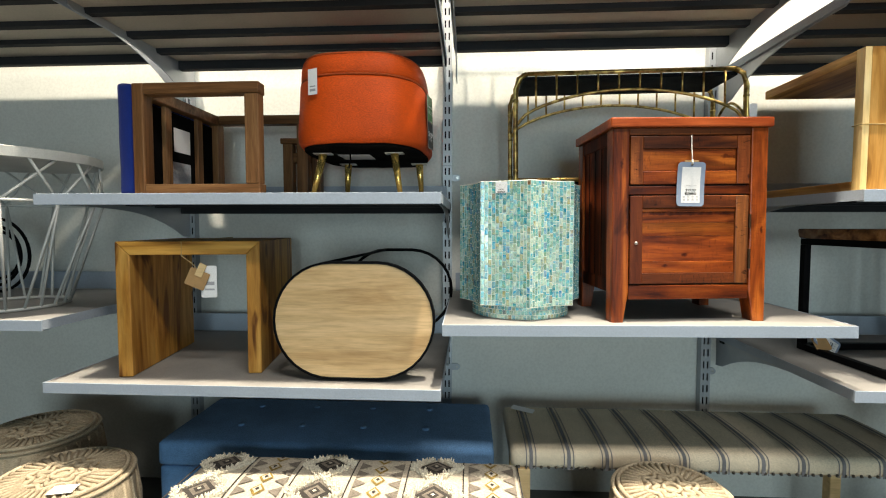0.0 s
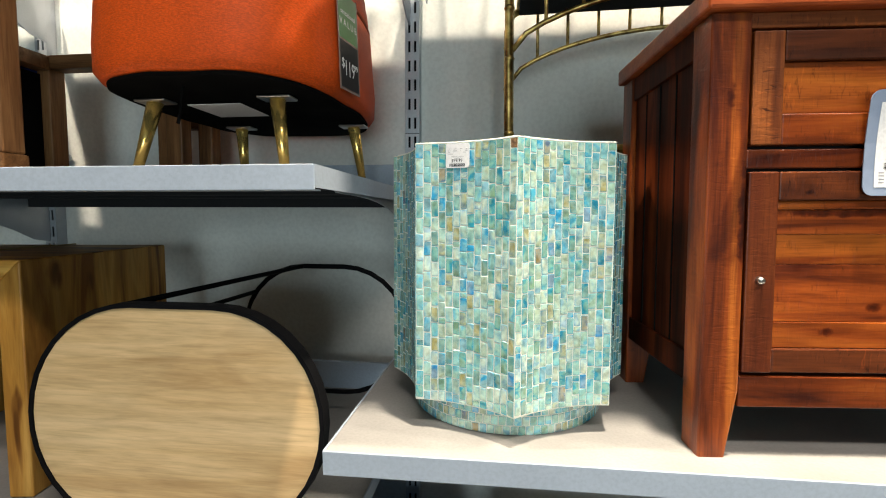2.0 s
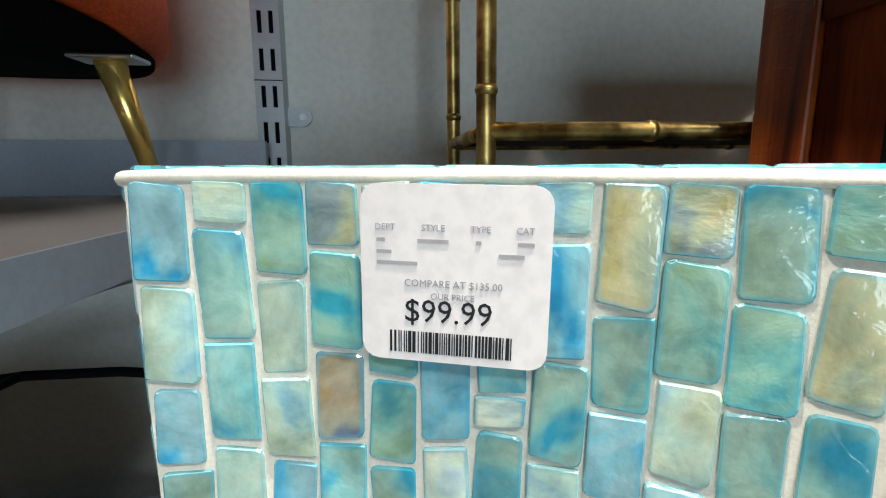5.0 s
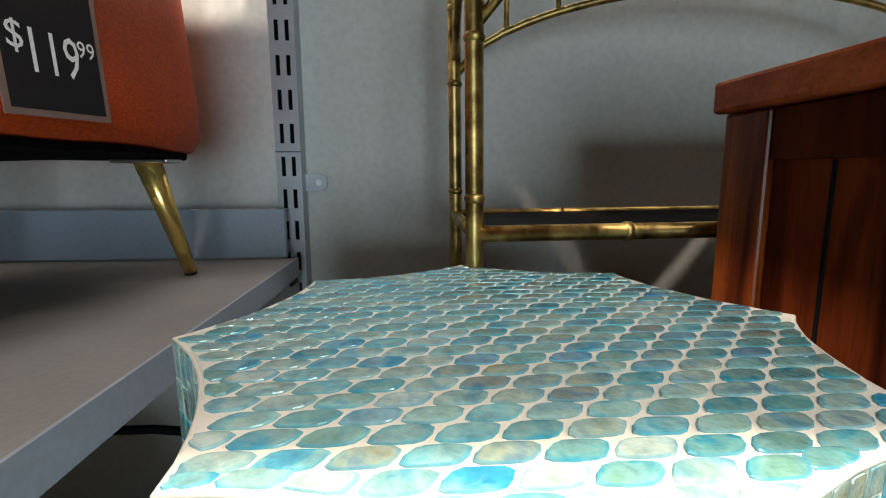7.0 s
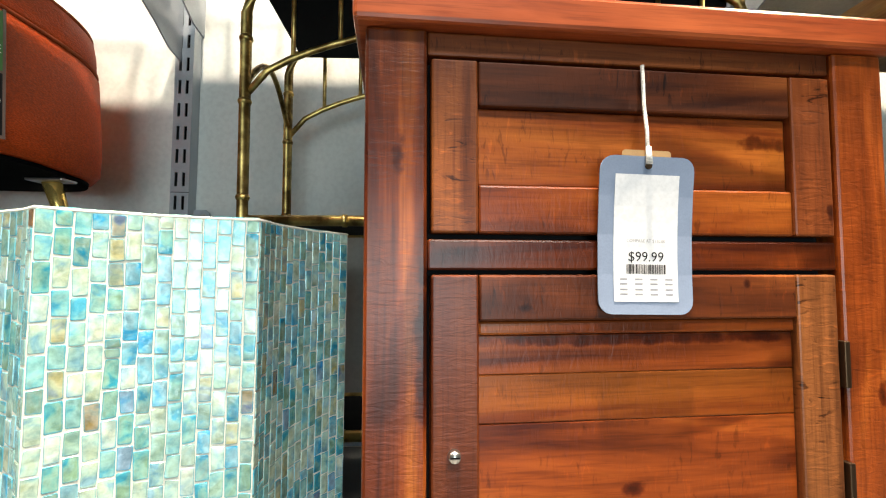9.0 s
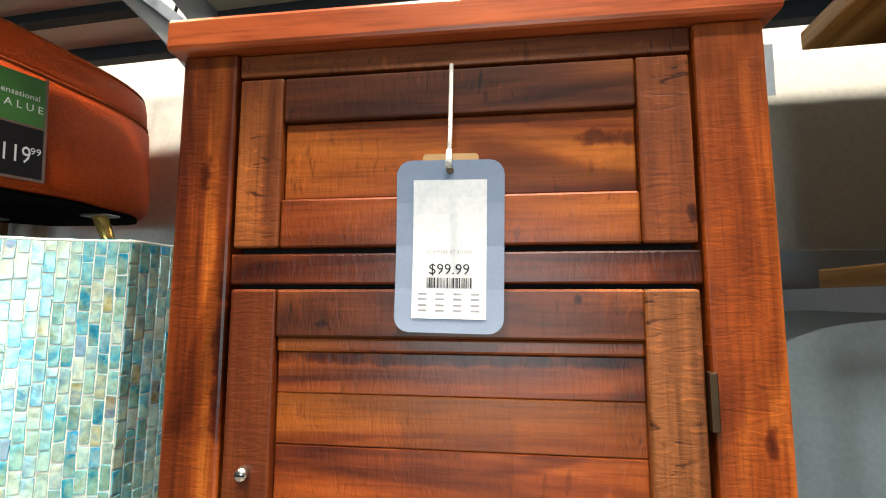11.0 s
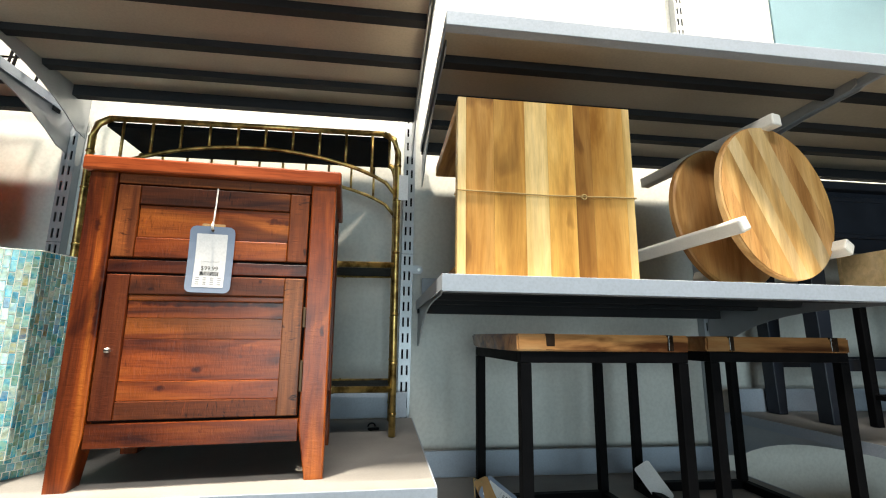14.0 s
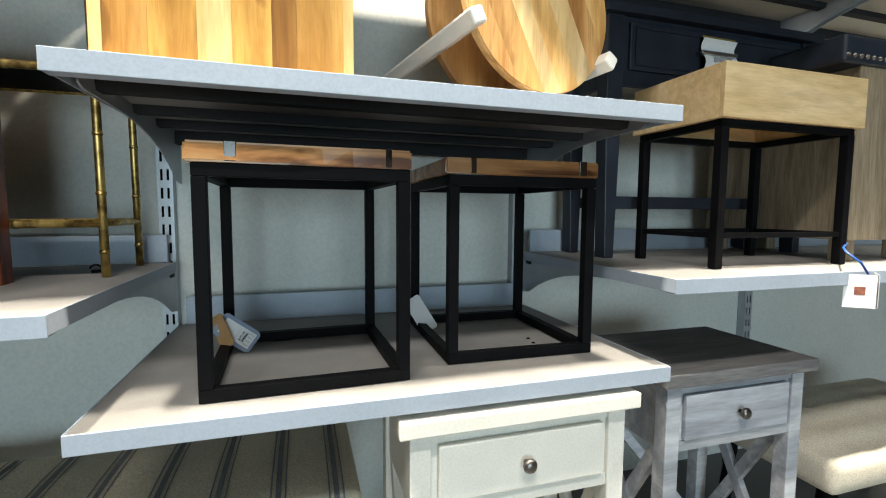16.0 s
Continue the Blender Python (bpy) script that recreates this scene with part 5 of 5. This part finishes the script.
for i in range(54):
    x = S0 + 0.03 + i * (S1 - S0 - 0.06) / 53
    part("nailhead", rod((x, SY0 + 0.001, SZ - 0.058), (x, SY0 - 0.005, SZ - 0.058), 0.0062, 0.003, 8), "pewter", sb)
for x in (S0 + 0.05, S1 - 0.09):
    for y in (SY0 + 0.02, SY1 - 0.06):
        part("leg", bar((x, y, 0), (x, y, SZ - 0.066), 0.045), "oak", sb, bevel=0.004)
    part("stretcher", bar((x, SY0 + 0.045, 0.09), (x, SY1 - 0.085, 0.09), 0.03), "oak", sb)
slip = thing("paper_label", "white price slip lying on the striped bench", "label", pose(0.29, 2.05, 0.503, 0, 4, -22))
part("paper", box(-0.05, 0.05, -0.022, 0.022, 0, 0.001), "paper", slip)

kb_ = thing("kilim_bench", "cream and charcoal kilim bench with tufted ivory diamonds", "bench")
K0, K1, KY0, KY1, KZ = -0.88, 0.225, 1.27, 1.61, 0.494
part("seat", soft_box(K0, K1, KY0, KY1, KZ - 0.12, KZ, 0.040, 8, 0.012, 0.002), "kilim", kb_, "", True)
for x in (K0 + 0.06, K1 - 0.06):
    for y in (KY0 + 0.06, KY1 - 0.06):
        part("leg", rod((x, y, 0), (x, y, KZ - 0.12), 0.016, 0.024, 14), "walnut_z", kb_)


def kz_at(x, y):
    fx, fy = (x - (K0 + K1) / 2) / (K1 - K0) * 2, (y - (KY0 + KY1) / 2) / (KY1 - KY0) * 2
    e = min(1.0, max(0.0, (1 - abs(fy)) * (KY1 - KY0) / 2 / 0.04))
    return KZ + 0.012 * max(0, 1 - fx ** 4) * max(0, 1 - fy ** 2) - 0.04 * (1 - math.sqrt(max(0, 1 - (1 - e) ** 2)))


def patch(name, poly, mat, lift=0.003):
    bm = bmesh.new()
    bm.faces.new([bm.verts.new((x, y, kz_at(x, y) + lift)) for x, y in poly])
    part(name, bm, mat, kb_)


cell = (K1 - K0 - 0.02) / 6
for c in range(6):
    xa = K0 + 0.01 + c * cell
    xm = xa + cell / 2
    if c % 2 == 0:
        for q in range(2):
            y0 = KY0 + 0.012 + q * 0.165
            ym, hh = y0 + 0.0825, 0.07
            for sc, mt, lf_ in ((1.0, "kilim_tan", 0.003), (0.72, "kilim_dark", 0.0045), (0.46, "kilim_tan", 0.006), (0.26, "kilim_dark", 0.0075), (0.10, "kilim", 0.009)):
                patch("diamond", [(xm - 0.075 * sc, ym), (xm, ym - hh * sc), (xm + 0.075 * sc, ym), (xm, ym + hh * sc)], mt, lf_)
            for sx in (-1, 1):
                for sy in (-1, 1):
                    bm = bmesh.new()
                    for k in range(26):
                        f = k / 25
                        x = xm + sx * (0.006 + 0.072 * f)
                        y = ym + sy * 0.078 * (1 - f)
                        rr = random.Random(c * 999 + q * 77 + k + sx * 5 + sy * 3)
                        for _ in range(3):
                            dx, dy = rr.uniform(-0.009, 0.009), rr.uniform(-0.009, 0.009)
                            z = kz_at(x, min(max(y, KY0 + 0.01), KY1 - 0.01))
                            rod((x + dx, y + dy, z - 0.002), (x + dx * 1.9, y + dy * 1.9, z + rr.uniform(0.008, 0.013)), 0.0045, 0.002, 5, bm)
                    part("shaggy_tuft", bm, "fringe", kb_, "ivory shaggy tufting")["kind"] = "stuff"
    else:
        for q in range(6):
            y0 = KY0 + 0.014 + q * 0.054
            for sx in (-1, 1):
                patch("zigzag", [(xm + sx * 0.074, y0), (xm + sx * 0.034, y0 + 0.027), (xm + sx * 0.074, y0 + 0.05)], "kilim_tan")
        for q in range(5):
            y0 = KY0 + 0.035 + q * 0.066
            patch("motif", [(xm - 0.024, y0), (xm, y0 - 0.03), (xm + 0.024, y0), (xm, y0 + 0.03)], "kilim_gold", 0.003)
            patch("motif", [(xm - 0.016, y0), (xm, y0 - 0.02), (xm + 0.016, y0), (xm, y0 + 0.02)], "kilim", 0.0045)
            patch("motif", [(xm - 0.007, y0), (xm, y0 - 0.009), (xm + 0.007, y0), (xm, y0 + 0.009)], "kilim_dark", 0.006)
for c in range(7):
    x = K0 + 0.01 + c * cell
    pts = [(x, KY0 + 0.006 + (KY1 - KY0 - 0.012) * i / 12, kz_at(x, KY0 + 0.006 + (KY1 - KY0 - 0.012) * i / 12) + 0.002) for i in range(13)]
    part("seam", tube(pts, 0.0022), "kilim_dark", kb_)


def pouf(x, y, h, r, label):
    p = thing("jute_pouf", label, "pouf", pose(x, y, 0), "jute poufs")
    prof = [(r * 0.6, 0.0), (r * 0.9, 0.01), (r, 0.06), (r * 1.03, h * 0.5), (r, h - 0.05), (r * 0.95, h - 0.018), (r * 0.85, h - 0.004), (0.01, h)]
    part("body", lathe(prof, 48), "jute", p, "", True)
    for i in range(56):
        a = 2 * math.pi * i / 56
        for j, da in ((0, 0.05), (1, -0.05)):
            pts = [(r * (1.035 - 0.06 * (k in (0, 5))) * math.cos(a + da * (k - 2.5) / 2.5), r * (1.035 - 0.06 * (k in (0, 5))) * math.sin(a + da * (k - 2.5) / 2.5), 0.03 + (h - 0.06) * k / 5) for k in range(6)] if j == 0 and i % 2 == 0 else None
            if pts:
                part("side_cord", tube(pts, 0.006, False, 5), "jute", p, "", True)
    for rr in (0.97, 0.88, 0.42, 0.28, 0.13):
        wob = 0.012 if rr in (0.42, 0.28) else 0.0
        pts = [((r * rr + wob * math.sin(8 * a)) * math.cos(a), (r * rr + wob * math.sin(8 * a)) * math.sin(a), h + 0.002 - (0.016 if rr > 0.95 else 0.004 if rr > 0.8 else 0)) for a in (2 * math.pi * i / 72 for i in range(72))]
        part("top_braid", tube(pts, 0.0075, True, 6), "jute", p, "", True)
    for i in range(44):
        a = 2 * math.pi * i / 44
        a2 = a + 0.06
        part("top_cord", rod((r * 0.48 * math.cos(a), r * 0.48 * math.sin(a), h + 0.001), (r * 0.84 * math.cos(a2), r * 0.84 * math.sin(a2), h - 0.001), 0.006, 0.007, 5), "jute", p, "", True)


pouf(0.69, 1.475, 0.49, 0.18, "round braided natural jute pouf with a spiral top")
pouf(-1.285, 1.43, 0.50, 0.205, "round braided jute pouf with a paper slip on top")
pouf(-1.68, 1.75, 0.50, 0.205, "round braided jute pouf with a spiral top")
ps = thing("paper_label", "white price slip on the jute pouf", "label", pose(-1.19, 1.33, 0.510, 0, 0, 15))
part("paper", box(-0.035, 0.035, -0.025, 0.025, 0, 0.001), "paper", ps)


def small_nightstand(x0, x1, y0, y1, ztop, wood_body, wood_top, label, cross, knobmat):
    t = thing("small_nightstand", label, "nightstand")
    h = ztop
    part("top", box(x0, x1, y0, y1, h - 0.036, h), wood_top, t, bevel=0.004)
    a, b, c, d = x0 + 0.025, x1 - 0.025, y0 + 0.022, y1 - 0.015
    for px in (a, b - 0.045):
        for py in (c, d - 0.045):
            part("leg", box(px, px + 0.045, py, py + 0.045, 0, h - 0.0365), wood_body, t, bevel=0.003)
    part("front_rail", box(a + 0.0455, b - 0.0455, c + 0.006, c + 0.022, h - 0.060, h - 0.0365), wood_body, t)
    part("front_rail", box(a + 0.0455, b - 0.0455, c + 0.006, c + 0.022, h - 0.222, h - 0.195), wood_body, t)
    part("face_panel", box(a + 0.0455, b - 0.0455, c + 0.012, c + 0.02, h - 0.1945, h - 0.0605), wood_body, t)
    fr = part("drawer_front", box(a + 0.060, b - 0.060, c - 0.004, c + 0.0115, h - 0.190, h - 0.066), wood_body, t, "raised drawer front", bevel=0.004)
    xm, zk = (a + b) / 2, h - 0.128
    k = part("knob", lathe([(0.006, 0), (0.006, 0.010), (0.014, 0.014), (0.0165, 0.020), (0.013, 0.026), (0.004, 0.028)], 20), knobmat, fr, "dark metal knob", True)
    k.matrix_basis = Matrix.Translation((xm, c - 0.004, zk)) @ pose(0, 0, 0, 90, 0, 0)
    for px in (a + 0.010, b - 0.022):
        part("side_panel", box(px, px + 0.012, c + 0.0455, d - 0.0455, h - 0.222, h - 0.037), wood_body, t)
    part("low_shelf", box(a + 0.01, b - 0.01, c + 0.01, d - 0.01, 0.06, 0.078), wood_body, t)
    if cross:
        for px in (a + 0.012, b - 0.034):
            for z0, z1 in ((0.08, h - 0.224), (h - 0.224, 0.08)):
                part("brace", bar((px + (0.011 if z0 < z1 else 0.0125), c + 0.05, z0), (px + (0.011 if z0 < z1 else 0.0125), d - 0.05, z1), 0.022, 0.032), wood_body, t)
        for z0, z1 in ((0.08, h - 0.224), (h - 0.224, 0.08)):
            part("back_brace", bar((a + 0.046, d - 0.02 + (0.002 if z0 < z1 else 0), z0), (b - 0.046, d - 0.02 + (0.002 if z0 < z1 else 0), z1), 0.02, 0.032), wood_body, t)
    return t


small_nightstand(1.752, 2.315, 1.44, 1.80, 0.772, "white_paint", "white_paint", "antique white painted nightstand with one drawer", True, "pewter")
small_nightstand(2.452, 2.99, 1.51, 1.90, 0.770, "grey_wash", "grey_top", "grey-washed nightstand with crossed braces and one drawer", True, "pewter")
tb = thing("tufted_bench", "cream linen tufted bench on turned black legs", "bench", pose(0.06, 0.04, 0))
bm = soft_box(3.02, 4.0, 1.46, 1.95, 0.33, 0.445, 0.035, 14, 0.02, 0.0)
for v in bm.verts:
    if v.co.z > 0.405:
        u, w = (v.co.x - 3.02) / 0.14, (v.co.y - 1.46) / 0.122
        du, dw = (u - math.floor(u) - 0.5), (w - math.floor(w) - 0.5)
        v.co.z -= 0.028 * math.exp(-(du * du + dw * dw) * 22)
part("seat", bm, "cream_tuft", tb, "", True)
for x in (3.10, 3.92):
    for y in (1.53, 1.88):
        part("leg", lathe([(0.012, 0), (0.018, 0.03), (0.014, 0.06), (0.026, 0.12), (0.018, 0.20), (0.03, 0.27), (0.026, 0.329)], 16), "black_metal", tb, "turned black leg", True).matrix_basis = Matrix.Translation((x, y, 0))

# ---- far bay: tables on the shelf ----
ft = thing("box_table", "light oak box-top side table on a black metal frame", "side table", pose(2.665, 1.582, 1.028, 0, 0, 0))
fw, fd, fh = 0.515, 0.32, 0.41
for px in (0, fw - 0.026):
    for py in (0, fd - 0.026):
        part("leg", box(px, px + 0.026, py, py + 0.026, 0.0, fh - 0.02), "black_metal", ft, bevel=0.002)
for py in (0.003, fd - 0.023):
    part("rail", box(0.0, fw, py, py + 0.02, fh - 0.02, fh), "black_metal", ft)
    part("stretcher", box(0.0265, fw - 0.0265, py + 0.004, py + 0.016, 0.085, 0.10), "black_metal", ft)
for px in (0.003, fw - 0.023):
    part("side_rail", box(px, px + 0.02, 0.0235, fd - 0.0235, fh - 0.02, fh), "black_metal", ft)
    part("side_stretcher", box(px + 0.004, px + 0.016, 0.0265, fd - 0.0265, 0.085, 0.10), "black_metal", ft)
T0, T1 = fh + 0.0004, fh + 0.145
part("front_board", box(-0.015, fw + 0.015, -0.015, 0.0, T0, T1), "oak", ft, bevel=0.002)
part("back_board", box(-0.015, fw + 0.015, fd, fd + 0.015, T0, T1), "oak", ft, bevel=0.002)
for a, b in ((-0.015, 0.0), (fw, fw + 0.015)):
    part("side_board", box(a, b, 0.0003, fd - 0.0003, T0, T1), "oak", ft, bevel=0.002)
part("tray_floor", box(0.0003, fw - 0.0003, 0.0003, fd - 0.0003, T1 - 0.02, T1 - 0.004), "oak", ft)
ft2 = thing("hang_tag", "folded white picture tag on a blue cord", "price tag", pose(2.93, 1.60, 1.052))
part("cord", tube([(0.28, 0.0, 0.04), (0.20, -0.04, 0.03), (0.05, -0.14, 0.03), (0.08, -0.16, 0.0), (0.105, -0.163, -0.03)], 0.003), "blue_cord", ft2, "blue plastic cord", True)
for rz, x in ((-38, -0.032), (40, 0.030)):
    mt = Matrix.Translation((0.105 + x, -0.165, -0.075)) @ pose(0, 0, 0, 90, 0, rz)
    c = part("card", flat(mt, -0.036, 0.036, -0.045, 0.045, 0.001), "paper", ft2)
    if x < 0:
        part("picture", flat(mt @ Matrix.Translation((0, 0, 0.0012)), -0.012, 0.012, -0.010, 0.012, 0.0004), "red_x", c, "small printed picture")

dk = thing("console_desk", "navy-black painted console desk with one drawer", "desk", pose(0, 0, 1.028))
DX0, DX1, DY0, DY1, DH = 2.548, 3.48, 1.925, 2.195, 0.835
part("top", box(DX0 - 0.02, DX1 + 0.02, DY0 - 0.02, DY1, DH - 0.03, DH), "navy", dk, bevel=0.004)
for px in (DX0, DX1 - 0.06):
    for py in (DY0, DY1 - 0.06):
        ol = [(0, DH - 0.031), (0.06, DH - 0.031), (0.06, 0.5), (0.048, 0), (0.012, 0), (0, 0.5)]
        part("leg", prism(ol, 0.055, lambda u, v, d: (px + u, py + d, v)), "navy", dk, bevel=0.003)
part("apron", box(DX0 + 0.061, DX1 - 0.061, DY0 + 0.012, DY0 + 0.028, DH - 0.255, DH - 0.031), "navy", dk)
dd = part("drawer_front", box(DX0 + 0.085, DX1 - 0.085, DY0 - 0.001, DY0 + 0.0115, DH - 0.205, DH - 0.05), "navy", dk, bevel=0.004)
bm = bmesh.new()
for a in ((DX0 + 0.11, DX1 - 0.11, DH - 0.07, DH - 0.064), (DX0 + 0.11, DX1 - 0.11, DH - 0.19, DH - 0.184)):
    box(a[0], a[1], DY0 - 0.005, DY0 - 0.0012, a[2], a[3], bm)
for a in ((DX0 + 0.104, DX0 + 0.11), (DX1 - 0.11, DX1 - 0.104)):
    box(a[0], a[1], DY0 - 0.005, DY0 - 0.0012, DH - 0.19, DH - 0.064, bm)
part("moulding", bm, "navy", dd)
hd = part("handle", box(2.90, 3.06, DY0 - 0.035, DY0 - 0.024, DH - 0.135, DH - 0.122), "steel", dd, "steel bar handle", bevel=0.003)
for x in (2.93, 3.03):
    part("handle_post", rod((x, DY0 - 0.025, DH - 0.1285), (x, DY0 - 0.0011, DH - 0.1285), 0.005), "steel", hd)
for py in (DY0 + 0.015, DY1 - 0.045):
    part("stretcher", box(DX0 + 0.055, DX1 - 0.055, py, py + 0.03, 0.17, 0.21), "navy", dk)
for px in (DX0 + 0.015, DX1 - 0.045):
    part("side_apron", box(px, px + 0.02, DY0 + 0.056, DY1 - 0.061, DH - 0.255, DH - 0.031), "navy", dk)
wt = thing("paper_label", "white paper price ticket hung on the desk drawer handle", "label", pose(2.985, 1.905, 1.735, 0, 0, 2))
bm = bmesh.new()
for i in range(8):
    z0, z1 = -0.060 + i * 0.014, -0.046 + i * 0.014
    bar((0.01, -0.012 * math.sin(i * 0.8), z0), (0.01, -0.012 * math.sin((i + 1) * 0.8), z1), 0.155, 0.0008, bm, (0, 1, 0))
part("paper", bm, "paper", wt)
part("edge", box(-0.067, 0.087, 0.006, 0.0068, 0.0525, 0.061), "kilim_gold", wt, "yellow printed edge")
for i in range(3):
    part("small_print", box(-0.03 + i * 0.025, -0.012 + i * 0.03, -0.0145, -0.0138, -0.03, -0.012), "grey_ink", wt)
gw = thing("wood_cabinet", "weathered greige wooden cabinet", "cabinet", pose(0, 0, 1.028))
part("body", box(3.262, 3.612, 1.63, 2.18, 0.07, 0.62), "grey_wood", gw, bevel=0.004)
for x in (3.28, 3.55):
    for y in (1.65, 2.12):
        part("foot", box(x, x + 0.05, y, y + 0.05, 0, 0.0699), "grey_wood", gw, bevel=0.003)
nb = thing("nailhead_bench", "navy bench edged with dark nailheads, on the wooden cabinet", "bench", pose(0, 0, 1.648))
part("seat", soft_box(3.17, 3.66, 1.62, 1.87, 0.0, 0.085, 0.012, 4), "navy", nb, "", True)
for i in range(17):
    x = 3.185 + i * 0.0285
    part("nailhead", rod((x, 1.621, 0.022), (x, 1.613, 0.022), 0.0085, 0.004, 10), "pewter", nb)

# ---- far left bay: wire stool ----
ws = thing("wire_stool", "white hourglass wire stool with a round metal top", "stool", pose(-1.735, 1.70, 1.005))
part("top", lathe([(0.30, 0.545), (0.315, 0.547), (0.315, 0.580), (0.31, 0.583), (0.01, 0.583)], 48), "white_wire", ws, "white round metal top", False)
for r, z in ((0.312, 0.40), (0.19, 0.008), (0.30, 0.55)):
    part("ring", tube([(r * math.cos(a), r * math.sin(a), z) for a in (2 * math.pi * i / 48 for i in range(48))], 0.006, True), "white_wire", ws, "", True)
for i in range(12):
    a, b = 2 * math.pi * i / 12, 2 * math.pi * (i + 0.5) / 12
    for c, d in ((a, b), (b + 2 * math.pi / 12, b)):
        part("wire", rod((0.305 * math.cos(c), 0.305 * math.sin(c), 0.548), (0.312 * math.cos(d), 0.312 * math.sin(d), 0.40), 0.005, 0.005, 8), "white_wire", ws, "", True)
    for c, d in ((a, b), (b, b)):
        part("wire", rod((0.312 * math.cos(d), 0.312 * math.sin(d), 0.40), (0.19 * math.cos(c), 0.19 * math.sin(c), 0.008), 0.005, 0.005, 8), "white_wire", ws, "", True)
hp = thing("wire_hoop", "dark round wire basket behind the white stool", "basket", pose(-2.13, 2.02, 1.005))
for r, y in ((0.17, 0.0), (0.14, -0.012), (0.11, 0.012)):
    part("hoop", tube([(r * math.cos(a), y, 0.178 + r * math.sin(a)) for a in (2 * math.pi * i / 40 for i in range(40))], 0.007, True), "black_metal", hp, "", True)

# ---- wire basket on the top shelf ----
wb = thing("wire_basket", "dark wire basket standing on the top shelf", "basket", pose(0.225, 1.955, 2.15))
for z, g in ((0.006, 0.0), (0.12, 0.012), (0.24, 0.024)):
    x, y = 0.20 + g, 0.14 + g
    part("hoop", tube([(-x, -y, z), (x, -y, z), (x, y, z), (-x, y, z)], 0.004, True, 6), "black_metal", wb)
for i in range(5):
    u = -0.2 + 0.1 * i
    for s_ in (-1, 1):
        part("wire", rod((u, s_ * 0.14, 0.006), (u * 1.12, s_ * 0.164, 0.24), 0.0045, 0.0045, 6), "black_metal", wb)
for i in range(1, 3):
    v = -0.14 + 0.28 * i / 3
    for s_ in (-1, 1):
        part("wire", rod((s_ * 0.2, v, 0.006), (s_ * 0.224, v * 1.17, 0.24), 0.0045, 0.0045, 6), "black_metal", wb)
    part("wire", rod((-0.2, v, 0.006), (0.2, v, 0.006), 0.0045, 0.0045, 6), "black_metal", wb)

copy_thing(wb, pose(-0.30, 1.955, 2.09))

# ---- tiles of the stool's near face ----
rng = random.Random(77)
TILE_SETS = []
for i in range(14):
    verts, faces = [], []
    tile_into(verts, faces, Matrix(), tile_outline(rng, 0.0102, 0.0178), rng.uniform(0.0007, 0.0012))
    me = bpy.data.meshes.new("tile")
    me.from_pydata(verts, [], faces)
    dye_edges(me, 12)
    me.materials.append(M["shell_piece"])
    TILE_SETS.append(me)
WORN = []
for me in TILE_SETS:
    WORN.append(me.copy())
    WORN[-1].materials[0] = M["shell_brown"]
for s_, z, w, h, rng2 in tile_grid(NEAR_SIDE, 14, 7):
    worn = (s_ > 0.93 and z > Z1 - 0.02) or (abs(s_ - 0.68) < 0.03 and abs(z - Z1 + 0.085) < 0.011) or (abs(s_ - 0.11) < 0.03 and abs(z - Z1 + 0.035) < 0.011)
    ob = new("tile", (WORN if worn else TILE_SETS)[rng2.randrange(14)])
    ob.parent = mosaic
    ob.matrix_basis = side_matrix(NEAR_SIDE, s_, z, 0, (rng2.uniform(-1, 1), rng2.uniform(-1.8, 1.8), rng2.uniform(-2.5, 2.5))) @ Matrix.Diagonal(((w - 0.0006) / 0.0102, (h - 0.0009) / 0.0178, 1, 1))
